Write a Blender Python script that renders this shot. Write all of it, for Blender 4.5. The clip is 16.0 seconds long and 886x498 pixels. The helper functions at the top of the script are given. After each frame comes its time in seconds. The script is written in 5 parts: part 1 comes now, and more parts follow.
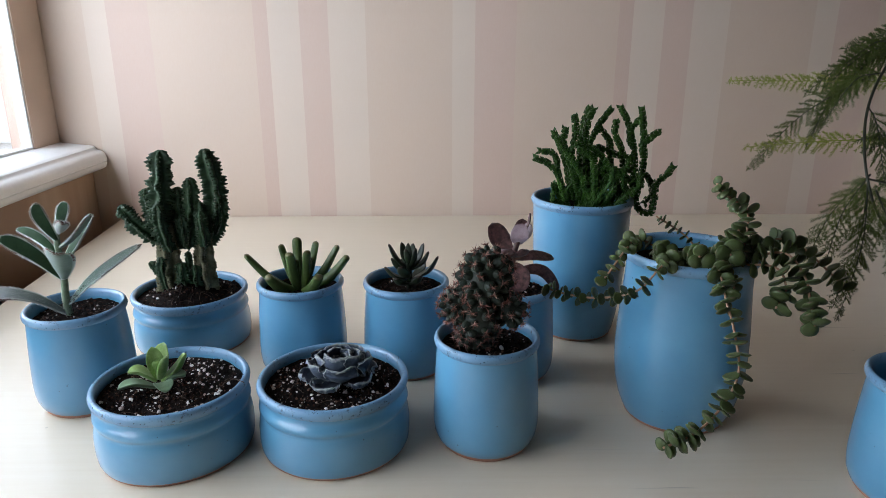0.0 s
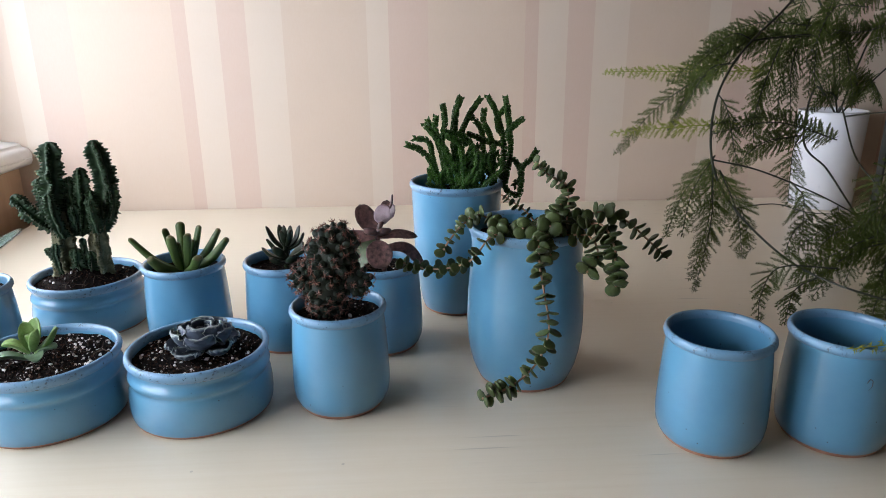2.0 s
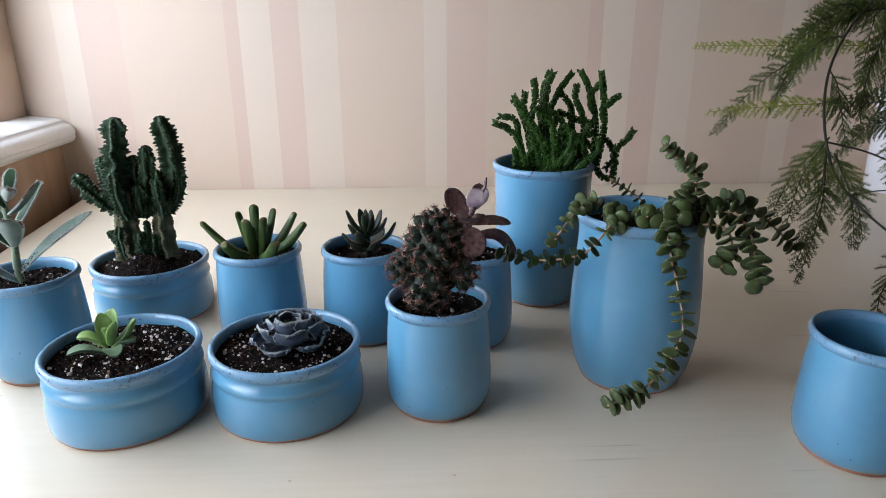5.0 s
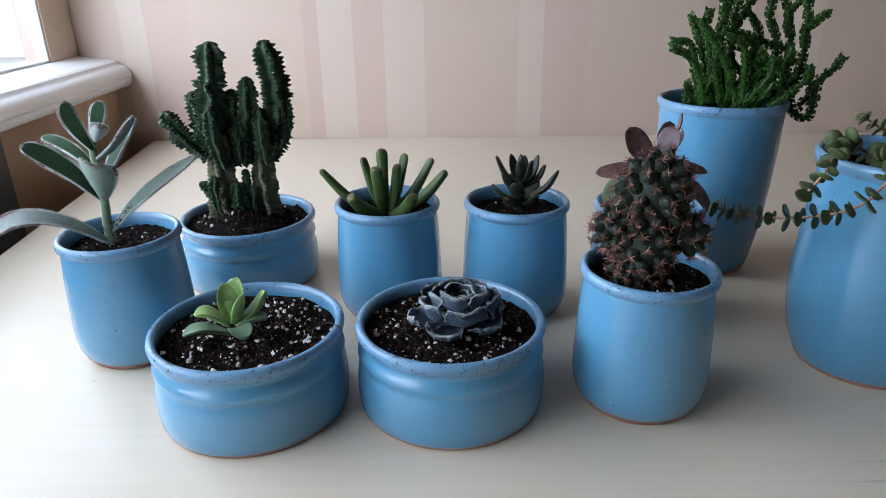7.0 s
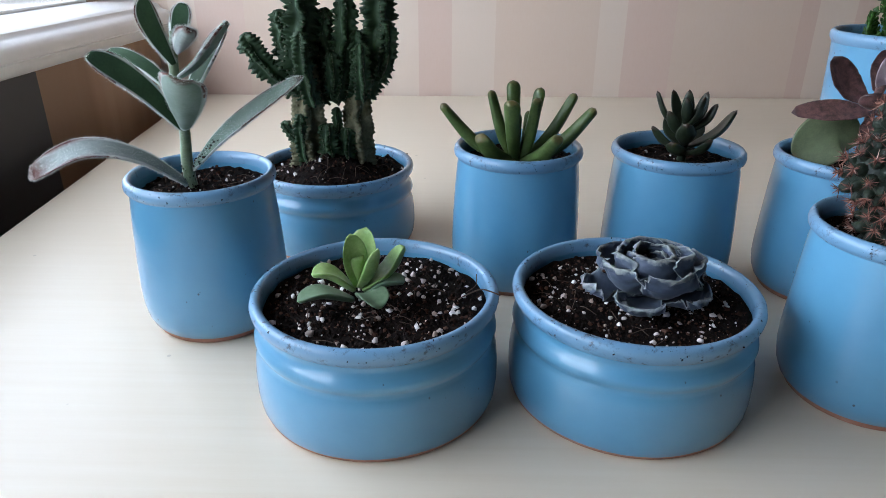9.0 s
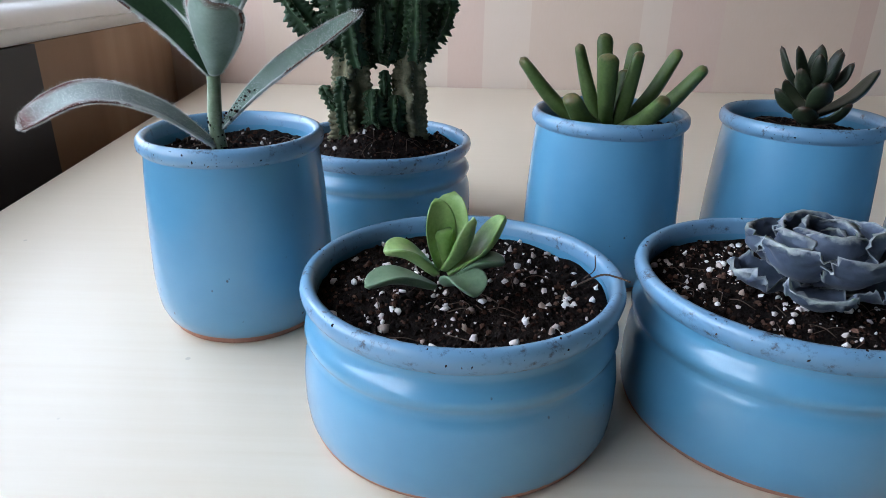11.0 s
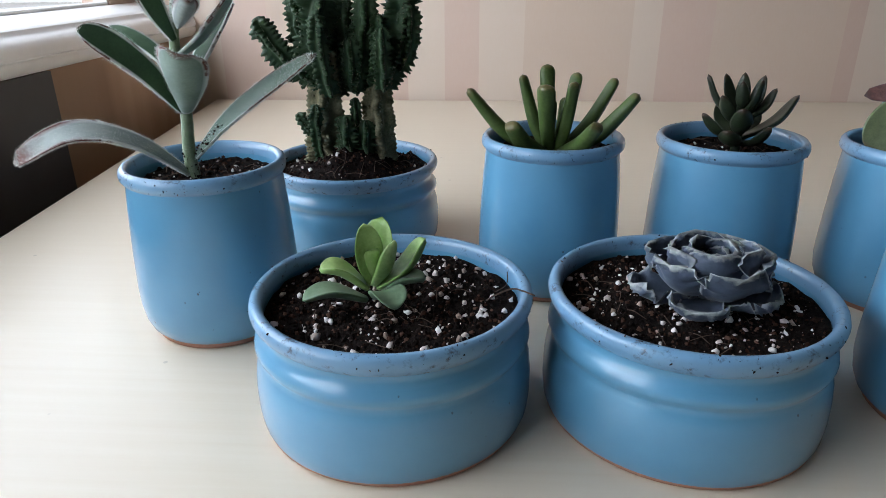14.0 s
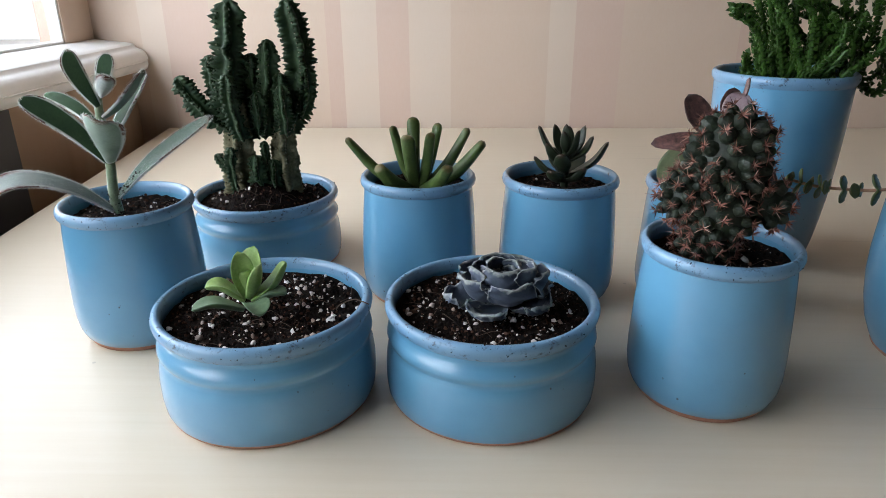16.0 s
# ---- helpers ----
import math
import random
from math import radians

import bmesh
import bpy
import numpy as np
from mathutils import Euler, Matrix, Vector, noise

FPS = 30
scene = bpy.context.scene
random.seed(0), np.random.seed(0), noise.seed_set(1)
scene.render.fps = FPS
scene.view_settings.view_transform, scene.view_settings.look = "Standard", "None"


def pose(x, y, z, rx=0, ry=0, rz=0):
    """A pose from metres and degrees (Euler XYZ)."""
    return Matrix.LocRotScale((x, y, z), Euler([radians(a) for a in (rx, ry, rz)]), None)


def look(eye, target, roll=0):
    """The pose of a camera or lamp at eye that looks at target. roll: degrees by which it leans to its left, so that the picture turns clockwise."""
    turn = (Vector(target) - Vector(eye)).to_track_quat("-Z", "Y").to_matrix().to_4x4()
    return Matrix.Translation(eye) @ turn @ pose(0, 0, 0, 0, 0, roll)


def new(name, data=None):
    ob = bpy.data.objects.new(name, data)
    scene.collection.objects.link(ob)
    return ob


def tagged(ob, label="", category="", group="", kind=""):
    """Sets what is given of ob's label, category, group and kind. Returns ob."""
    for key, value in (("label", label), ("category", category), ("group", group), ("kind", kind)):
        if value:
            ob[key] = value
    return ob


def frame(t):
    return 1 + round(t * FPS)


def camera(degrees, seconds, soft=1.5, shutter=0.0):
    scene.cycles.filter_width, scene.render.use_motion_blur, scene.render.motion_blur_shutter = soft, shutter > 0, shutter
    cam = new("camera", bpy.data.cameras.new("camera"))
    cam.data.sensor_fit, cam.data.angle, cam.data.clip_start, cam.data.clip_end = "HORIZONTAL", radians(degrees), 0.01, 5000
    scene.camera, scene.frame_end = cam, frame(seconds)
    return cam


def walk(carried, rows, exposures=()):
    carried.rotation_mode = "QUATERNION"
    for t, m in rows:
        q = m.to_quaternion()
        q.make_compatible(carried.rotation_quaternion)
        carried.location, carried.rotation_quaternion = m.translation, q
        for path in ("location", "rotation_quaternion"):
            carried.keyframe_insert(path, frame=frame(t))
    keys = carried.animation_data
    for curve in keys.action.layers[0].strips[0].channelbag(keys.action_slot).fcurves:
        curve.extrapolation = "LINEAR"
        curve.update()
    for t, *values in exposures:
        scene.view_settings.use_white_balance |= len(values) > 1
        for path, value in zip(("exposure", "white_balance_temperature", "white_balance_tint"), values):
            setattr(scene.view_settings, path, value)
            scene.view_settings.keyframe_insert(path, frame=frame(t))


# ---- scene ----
WALK_END = 16.0
cam = camera(66.98, WALK_END, soft=0.5)
PATH = [
    (0.0, 0.0010, -0.0216, 0.3075, 72.84, 0.02, -1.00),
    (0.5, 0.0266, -0.0368, 0.3049, 72.69, 0.43, -1.49),
    (1.0, 0.0419, -0.0506, 0.3019, 72.66, 0.03, -1.99),
    (1.5, 0.0743, -0.0679, 0.3050, 73.10, -0.01, -3.03),
    (2.0, 0.1054, -0.0789, 0.3040, 72.67, 0.48, -3.16),
    (2.5, 0.1275, -0.0824, 0.2998, 71.63, 0.86, -3.68),
    (3.0, 0.1287, -0.0751, 0.3019, 71.21, 1.00, -3.82),
    (3.2, 0.1241, -0.0739, 0.3030, 71.94, 1.31, -3.55),
    (5.3, 0.0148, -0.0068, 0.2916, 70.37, 0.12, -1.47),
    (5.5, 0.0027, 0.0064, 0.2873, 69.70, 0.21, -1.13),
    (6.0, -0.0248, 0.0348, 0.2768, 68.92, 0.63, -0.15),
    (6.5, -0.0524, 0.0604, 0.2653, 67.92, 0.41, 0.05),
    (7.0, -0.0788, 0.0864, 0.2566, 67.37, 0.74, 0.05),
    (7.5, -0.1021, 0.1051, 0.2449, 66.80, 0.30, 0.20),
    (8.0, -0.1347, 0.1261, 0.2294, 66.10, 0.18, 1.87),
    (8.5, -0.1501, 0.1472, 0.2170, 65.80, 0.37, 1.51),
    (8.7, -0.1560, 0.1548, 0.2125, 65.67, -0.03, 1.35),
    (10.8, -0.1978, 0.2211, 0.1672, 66.72, -0.39, 1.41),
    (11.0, -0.2047, 0.2259, 0.1616, 66.86, -0.83, 1.62),
    (11.5, -0.2176, 0.2345, 0.1542, 66.70, -0.27, 2.50),
    (12.0, -0.2235, 0.2356, 0.1550, 66.63, -0.27, 3.02),
    (12.5, -0.2153, 0.2284, 0.1664, 67.34, -0.75, 3.17),
    (13.0, -0.2001, 0.2182, 0.1735, 67.59, -0.14, 3.50),
    (13.5, -0.1852, 0.2117, 0.1753, 67.21, 0.19, 3.46),
    (14.0, -0.1645, 0.1974, 0.1814, 67.10, 0.37, 3.51),
    (14.5, -0.1434, 0.1774, 0.1891, 67.36, 0.12, 3.32),
    (15.0, -0.1231, 0.1614, 0.1968, 67.32, 0.70, 2.48),
    (15.5, -0.1056, 0.1388, 0.2065, 67.63, 0.80, 1.49),
    (16.0, -0.0946, 0.1209, 0.2194, 68.09, 0.30, 1.48),
]
walk(cam, [(t, pose(x, y, z, rx, ry, rz)) for t, x, y, z, rx, ry, rz in PATH], [
    (0.0, -0.47, 6000, 10), (1.0, -0.22, 6150, 10), (2.5, 0.01, 6200, 11), (3.2, 0.01, 6200, 11), (5.3, -0.20, 5950, 10), (6.5, -0.37, 5700, 10), (8.7, -0.50, 5800, 10),
    (10.8, -0.52, 5750, 10), (12.0, -0.54, 5850, 10), (14.0, -0.58, 6100, 10), (16.0, -0.40, 6350, 10)])

# ---- world and light: overcast daylight through the window in the left wall ----
world = bpy.data.worlds.new("sky")
scene.world = world
world.use_nodes = True
wn, wl = world.node_tree.nodes, world.node_tree.links
sky = wn.new("ShaderNodeTexSky")
sky.sky_type, sky.sun_disc = "NISHITA", False
sky.sun_elevation, sky.sun_rotation = radians(35), radians(250)
wl.new(sky.outputs["Color"], wn["Background"].inputs["Color"])
wn["Background"].inputs["Strength"].default_value = 0.05

WIN_Y0, WIN_Y1, WIN_Z0, WIN_Z1 = -0.50, 1.11, 0.137, 1.10
window_light = new("window_light", bpy.data.lights.new("window_light", "AREA"))
window_light.data.shape, window_light.data.size, window_light.data.size_y = "RECTANGLE", 1.40, 0.42
window_light.data.energy, window_light.data.color = 14.3, (0.83, 0.90, 1.0)
window_light.matrix_world = look((-0.722, 0.37, 0.36), (0.278, 0.37, 0.20))

# ---- materials ----
class Nodes:
    """A small builder for node materials."""

    def __init__(self, name, rough=0.5, metal=0.0):
        self.mat = bpy.data.materials.new(name)
        self.mat.use_nodes = True
        self.tree = self.mat.node_tree
        self.bsdf = self.tree.nodes["Principled BSDF"]
        self.bsdf.inputs["Roughness"].default_value = rough
        self.bsdf.inputs["Metallic"].default_value = metal
        self.coord = self.tree.nodes.new("ShaderNodeTexCoord")

    def add(self, kind, **given):
        n = self.tree.nodes.new(kind)
        for key, value in given.items():
            n.inputs[key].default_value = value
        return n

    def link(self, a, b):
        self.tree.links.new(a, b)

    def scaled(self, scale):
        m = self.add("ShaderNodeMapping", Scale=scale)
        self.link(self.coord.outputs["Object"], m.inputs["Vector"])
        return m.outputs["Vector"]

    def noise(self, scale, detail=3.0, rough=0.55, stretch=(1, 1, 1)):
        n = self.add("ShaderNodeTexNoise", Scale=scale, Detail=detail, Roughness=rough)
        self.link(self.scaled(stretch), n.inputs["Vector"])
        return n.outputs["Fac"]

    def ramp(self, fac, stops, mode="LINEAR"):
        r = self.add("ShaderNodeValToRGB")
        r.color_ramp.interpolation = mode
        e = r.color_ramp.elements
        while len(e) < len(stops):
            e.new(0.5)
        for el, (p, c) in zip(e, stops):
            el.position, el.color = p, (*c, 1)
        self.link(fac, r.inputs["Fac"])
        return r.outputs["Color"]

    def mix(self, fac, a, b, mode="MIX"):
        m = self.tree.nodes.new("ShaderNodeMix")
        m.data_type, m.blend_type = "RGBA", mode
        for sock, v in ((m.inputs[0], fac), (m.inputs[6], a), (m.inputs[7], b)):
            if isinstance(v, (int, float)):
                sock.default_value = v
            elif isinstance(v, tuple):
                sock.default_value = (*v, 1)
            else:
                self.link(v, sock)
        return m.outputs[2]

    def math(self, op, a, b=0.0):
        m = self.tree.nodes.new("ShaderNodeMath")
        m.operation = op
        for sock, v in zip(m.inputs, (a, b)):
            if isinstance(v, (int, float)):
                sock.default_value = v
            else:
                self.link(v, sock)
        return m.outputs[0]

    def color(self, out):
        self.link(out, self.bsdf.inputs["Base Color"])

    def rough(self, fac, lo, hi):
        m = self.add("ShaderNodeMapRange")
        m.inputs["To Min"].default_value, m.inputs["To Max"].default_value = lo, hi
        self.link(fac, m.inputs["Value"])
        self.link(m.outputs["Result"], self.bsdf.inputs["Roughness"])

    def bump(self, fac, strength, distance=0.001):
        b = self.add("ShaderNodeBump", Strength=strength, Distance=distance)
        self.link(fac, b.inputs["Height"])
        self.link(b.outputs["Normal"], self.bsdf.inputs["Normal"])

    def random(self):
        return self.tree.nodes.new("ShaderNodeObjectInfo").outputs["Random"]

    def island(self):
        return self.tree.nodes.new("ShaderNodeNewGeometry").outputs["Random Per Island"]

    def axis(self, name):
        s = self.tree.nodes.new("ShaderNodeSeparateXYZ")
        self.link(self.coord.outputs["Object"], s.inputs["Vector"])
        return s.outputs[name]


def two_tone(name, dark, light, scale, rough=0.5, bump=0.2, dist=0.0006, fine=None, sss=0.0, vary=0.0, coat=0.0):
    """A plain surface with variation at two scales."""
    n = Nodes(name, rough)
    big, small = n.noise(scale), n.noise(fine or scale * 7, 4)
    c = n.ramp(n.math("ADD", n.math("MULTIPLY", big, 0.6), n.math("MULTIPLY", small, 0.4)), [(0.36, dark), (0.64, light)])
    if vary:
        c = n.mix(n.math("MULTIPLY", n.random(), vary), c, tuple(0.55 * v for v in dark))
    n.color(c)
    n.rough(small, rough - 0.08, rough + 0.08)
    n.bump(small, bump, dist)
    if sss:
        n.bsdf.inputs["Subsurface Weight"].default_value = sss
        n.bsdf.inputs["Subsurface Radius"].default_value = (0.004, 0.006, 0.002)
    if coat:
        n.bsdf.inputs["Coat Weight"].default_value = coat
        n.bsdf.inputs["Coat Roughness"].default_value = 0.12
    return n.mat


def wallpaper(name, axis, start):
    """Vertical stripes of unequal width in beige and dusty pink, repeating every 0.627 m."""
    n = Nodes(name, 0.62)
    f = n.math("FRACT", n.math("DIVIDE", n.math("SUBTRACT", n.axis(axis), start), 0.627))
    light, mid, pink, dark = (0.69, 0.555, 0.435), (0.65, 0.495, 0.372), (0.642, 0.465, 0.362), (0.62, 0.44, 0.338)
    widths = [(0.0, dark), (0.0235, light), (0.076, pink), (0.126, light), (0.19, mid), (0.34, light), (0.378, pink), (0.45, mid)]
    c = n.ramp(f, [(w / 0.627, v) for w, v in widths], "CONSTANT")
    mottle = n.noise(9, 4)
    weave = n.noise(420, 2, stretch=(1, 1, 0.25))
    c = n.mix(n.math("MULTIPLY", mottle, 0.14), c, (0.46, 0.36, 0.30))
    n.color(n.mix(n.math("MULTIPLY", weave, 0.16), c, (0.70, 0.66, 0.62)))
    n.bump(weave, 0.12, 0.0004)
    return n.mat


def bleached_wood():
    """Cream lacquered table top with faint grain and short dark pores along x."""
    n = Nodes("bleached_wood", 0.4)
    cloud = n.noise(3.0, 3, stretch=(0.4, 1.6, 1))
    grain = n.noise(60, 5, 0.65, stretch=(0.10, 3.0, 1))
    pores = n.noise(95, 2, 0.5, stretch=(0.10, 2.6, 1))
    where = n.noise(5.5, 2, stretch=(0.35, 1.4, 1))
    c = n.ramp(grain, [(0.3, (0.705, 0.60, 0.455)), (0.7, (0.74, 0.645, 0.51))])
    c = n.mix(n.math("MULTIPLY", cloud, 0.3), c, (0.68, 0.57, 0.42))
    mask = n.math("MULTIPLY", n.ramp(pores, [(0.66, (0, 0, 0)), (0.74, (1, 1, 1))]), n.ramp(where, [(0.43, (0, 0, 0)), (0.56, (1, 1, 1))]))
    mask = n.math("MULTIPLY", mask, n.ramp(n.axis("X"), [(0.02, (0, 0, 0)), (0.22, (1, 1, 1))]))
    c = n.mix(n.math("MULTIPLY", mask, 0.5), c, (0.30, 0.24, 0.19))
    speck = n.add("ShaderNodeTexVoronoi", Scale=26.0)
    n.link(n.scaled((1, 1, 1)), speck.inputs["Vector"])
    dot = n.ramp(speck.outputs["Distance"], [(0.028, (1, 1, 1)), (0.036, (0, 0, 0))])
    n.color(n.mix(n.math("MULTIPLY", dot, 0.35), c, (0.25, 0.2, 0.16)))
    n.rough(grain, 0.27, 0.40)
    n.bump(n.math("SUBTRACT", grain, n.math("MULTIPLY", mask, 0.8)), 0.06, 0.0005)
    return n.mat


def glaze():
    """Sky-blue stoneware glaze: cloudy tone, tiny dark pinholes, glossy coat."""
    n = Nodes("blue_glaze", 0.36)
    cloud, fine = n.noise(22, 4), n.noise(260, 3)
    c = n.ramp(cloud, [(0.3, (0.082, 0.242, 0.392)), (0.7, (0.116, 0.300, 0.445))])
    c = n.mix(n.math("MULTIPLY", n.random(), 0.25), c, (0.10, 0.275, 0.425))
    v = n.add("ShaderNodeTexVoronoi", Scale=210.0)
    warp = n.add("ShaderNodeTexNoise", Scale=900.0, Detail=2.0)
    n.link(n.scaled((1, 1, 0.8)), v.inputs["Vector"])
    reach = n.math("ADD", v.outputs["Distance"], n.math("MULTIPLY", n.math("SUBTRACT", warp.outputs["Fac"], 0.5), 0.12))
    dots = n.ramp(reach, [(0.10, (1, 1, 1)), (0.14, (0, 0, 0))])
    patch = n.math("MULTIPLY", n.ramp(n.noise(14, 2), [(0.46, (0, 0, 0)), (0.56, (1, 1, 1))]), n.ramp(n.noise(150, 2), [(0.55, (0, 0, 0)), (0.60, (1, 1, 1))]))
    n.color(n.mix(n.math("MULTIPLY", n.math("MULTIPLY", dots, patch), 0.85), c, (0.03, 0.035, 0.045)))
    n.rough(fine, 0.28, 0.42)
    n.bump(n.math("ADD", cloud, n.math("MULTIPLY", n.noise(110, 3), 0.30)), 0.13, 0.0010)
    n.bsdf.inputs["Coat Weight"].default_value = 0.9
    n.bsdf.inputs["Coat Roughness"].default_value = 0.10
    return n.mat


def rim_glaze():
    """The same glaze on the rolled rim, worn and smudged with soil."""
    n = Nodes("rim_glaze", 0.36)
    cloud, fine, smudge = n.noise(22, 4), n.noise(300, 4, 0.7), n.noise(120, 5, 0.7)
    c = n.ramp(cloud, [(0.3, (0.125, 0.255, 0.40)), (0.7, (0.165, 0.315, 0.46))])
    dirt = n.math("MULTIPLY", n.ramp(smudge, [(0.53, (0, 0, 0)), (0.64, (1, 1, 1))]), n.ramp(fine, [(0.47, (0, 0, 0)), (0.58, (1, 1, 1))]))
    n.color(n.mix(n.math("MULTIPLY", dirt, 0.85), c, (0.025, 0.02, 0.02)))
    n.rough(smudge, 0.25, 0.55)
    n.bump(fine, 0.05, 0.0005)
    n.bsdf.inputs["Coat Weight"].default_value = 0.7
    n.bsdf.inputs["Coat Roughness"].default_value = 0.15
    return n.mat


def soil_material():
    n = Nodes("potting_soil", 0.95)
    n.bsdf.inputs["Specular IOR Level"].default_value = 0.1
    big, fine = n.noise(90, 4), n.noise(520, 4, 0.7)
    c = n.ramp(n.math("ADD", n.math("MULTIPLY", big, 0.5), n.math("MULTIPLY", fine, 0.5)), [(0.36, (0.005, 0.0035, 0.003)), (0.58, (0.015, 0.009, 0.007)), (0.70, (0.05, 0.03, 0.022))])
    n.color(c)
    n.bump(fine, 0.9, 0.002)
    return n.mat


def crumb_material():
    n = Nodes("soil_crumb", 0.95)
    n.bsdf.inputs["Specular IOR Level"].default_value = 0.1
    n.color(n.ramp(n.island(), [(0.0, (0.005, 0.0035, 0.003)), (0.7, (0.014, 0.008, 0.006)), (0.90, (0.050, 0.022, 0.014)), (1.0, (0.12, 0.065, 0.045))]))
    n.bump(n.noise(900, 3), 0.7, 0.001)
    return n.mat


def perlite_material():
    n = Nodes("perlite", 0.9)
    n.color(n.ramp(n.island(), [(0.0, (0.30, 0.21, 0.16)), (0.3, (0.55, 0.46, 0.42)), (0.6, (0.72, 0.65, 0.62)), (1.0, (0.84, 0.81, 0.79))]))
    n.bump(n.noise(1500, 3), 0.5, 0.0006)
    return n.mat


def leaf_material(name, dark, light, tip=None, rough=0.42, fuzz=0.0, sss=0.12, scale=60, vary=0.35, edge_tip=False, margin=None, margin_from=0.66):
    """Fleshy leaf; tip: (colour, start, end) along the leaf's own u coordinate, kept in the UV map."""
    n = Nodes(name, rough)
    big, fine = n.noise(scale, 3), n.noise(scale * 9, 3)
    c = n.ramp(n.math("ADD", n.math("MULTIPLY", big, 0.65), n.math("MULTIPLY", fine, 0.35)), [(0.35, dark), (0.65, light)])
    c = n.mix(n.math("MULTIPLY", n.random(), vary), c, tuple(0.6 * v for v in dark))
    if margin:
        s = n.tree.nodes.new("ShaderNodeSeparateXYZ")
        n.link(n.coord.outputs["UV"], s.inputs["Vector"])
        c = n.mix(n.ramp(s.outputs["Y"], [(margin_from, (0, 0, 0)), (min(1.0, margin_from + 0.14), (1, 1, 1))]), c, margin)
    if tip and edge_tip:
        s = n.tree.nodes.new("ShaderNodeSeparateXYZ")
        n.link(n.coord.outputs["UV"], s.inputs["Vector"])
        along = n.ramp(s.outputs["X"], [(0.52, (0, 0, 0)), (0.72, (1, 1, 1))])
        rim = n.math("ADD", n.math("MAXIMUM", s.outputs["Y"], n.math("SUBTRACT", n.math("MULTIPLY", s.outputs["X"], 2.0), 1.02)), n.math("MULTIPLY", n.math("SUBTRACT", big, 0.5), 0.5))
        spots = n.math("MULTIPLY", n.ramp(n.noise(190, 2), [(0.47, (0, 0, 0)), (0.53, (1, 1, 1))]), n.ramp(s.outputs["Y"], [(0.84, (0, 0, 0)), (0.90, (1, 1, 1))]))
        c = n.mix(n.math("MULTIPLY", spots, n.ramp(s.outputs["X"], [(0.40, (0, 0, 0)), (0.55, (1, 1, 1))])), c, tip[0])
        c = n.mix(n.math("MULTIPLY", along, n.ramp(rim, [(tip[1], (0, 0, 0)), (tip[2], (1, 1, 1))])), c, tip[0])
    elif tip:
        s = n.tree.nodes.new("ShaderNodeSeparateXYZ")
        n.link(n.coord.outputs["UV"], s.inputs["Vector"])
        edge = n.math("ADD", s.outputs["X"], n.math("MULTIPLY", n.math("SUBTRACT", fine, 0.5), 0.12))
        c = n.mix(n.ramp(edge, [(tip[1], (0, 0, 0)), (tip[2], (1, 1, 1))]), c, tip[0])
    n.color(c)
    n.rough(fine, rough - 0.08, rough + 0.1)
    n.bump(fine, 0.15, 0.0005)
    n.bsdf.inputs["Subsurface Weight"].default_value = sss
    n.bsdf.inputs["Subsurface Radius"].default_value = (0.003, 0.005, 0.0015)
    n.bsdf.inputs["Specular IOR Level"].default_value = 0.32
    if fuzz:
        n.bsdf.inputs["Sheen Weight"].default_value = fuzz
        n.bsdf.inputs["Sheen Roughness"].default_value = 0.4
        n.bsdf.inputs["Sheen Tint"].default_value = (0.95, 0.97, 0.95, 1)
    return n.mat


WALLPAPER_BACK = wallpaper("striped_wallpaper", "X", -0.302)
WALLPAPER_SIDE = wallpaper("striped_wallpaper_side", "Y", 0.66)
WOOD = bleached_wood()
GLAZE, RIM = glaze(), rim_glaze()
TERRACOTTA = two_tone("terracotta", (0.30, 0.13, 0.08), (0.42, 0.21, 0.14), 60, 0.85, 0.3)
SOIL, CRUMB, PERLITE = soil_material(), crumb_material(), perlite_material()
WHITE_PAINT = two_tone("white_gloss_paint", (0.83, 0.82, 0.79), (0.89, 0.88, 0.85), 6, 0.35, 0.05, 0.0006, 90)
# unseen room surfaces, kept dark and brown to cut bounced light
CEILING = two_tone("darkened_ceiling", (0.24, 0.18, 0.135), (0.29, 0.22, 0.165), 3, 0.8, 0.1)
FLOORING = two_tone("floor_boards", (0.10, 0.06, 0.035), (0.16, 0.10, 0.06), 4, 0.5, 0.1)
ROOM_WALL = two_tone("darkened_room_wall", (0.105, 0.062, 0.04), (0.14, 0.085, 0.056), 3, 0.8, 0.1)
GREY_PANEL = two_tone("dark_grey_panel", (0.055, 0.052, 0.052), (0.075, 0.070, 0.070), 5, 0.6, 0.1)
WHITE_CERAMIC = two_tone("white_ceramic", (0.82, 0.82, 0.85), (0.88, 0.88, 0.90), 8, 0.3, 0.03, coat=0.3)


# ---- mesh helpers ----
def mesh_of(name, bm, material, smooth=True):
    me = bpy.data.meshes.new(name)
    if smooth:
        for f in bm.faces:
            f.smooth = True
    bm.to_mesh(me)
    bm.free()
    for m in (material if isinstance(material, (list, tuple)) else [material]):
        me.materials.append(m)
    return me


def part(name, bm, material, parent=None, label="", smooth=True):
    """One mesh object, under a thing or a part."""
    ob = new(name, mesh_of(name, bm, material, smooth))
    if parent is not None:
        ob.parent = parent
    if label:
        ob["label"] = label
    return ob


def box_into(bm, lo, hi, bevel=0.0, segments=2):
    """A box from corner lo to corner hi."""
    made = bmesh.ops.create_cube(bm, size=1.0)["verts"]
    c, s = (Vector(lo) + Vector(hi)) / 2, Vector(hi) - Vector(lo)
    for v in made:
        v.co = Vector((v.co.x * s.x, v.co.y * s.y, v.co.z * s.z)) + c
    if bevel:
        edges = list({e for v in made for e in v.link_edges})
        bmesh.ops.bevel(bm, geom=edges, offset=bevel, segments=segments, affect="EDGES", profile=0.5)
    return bm


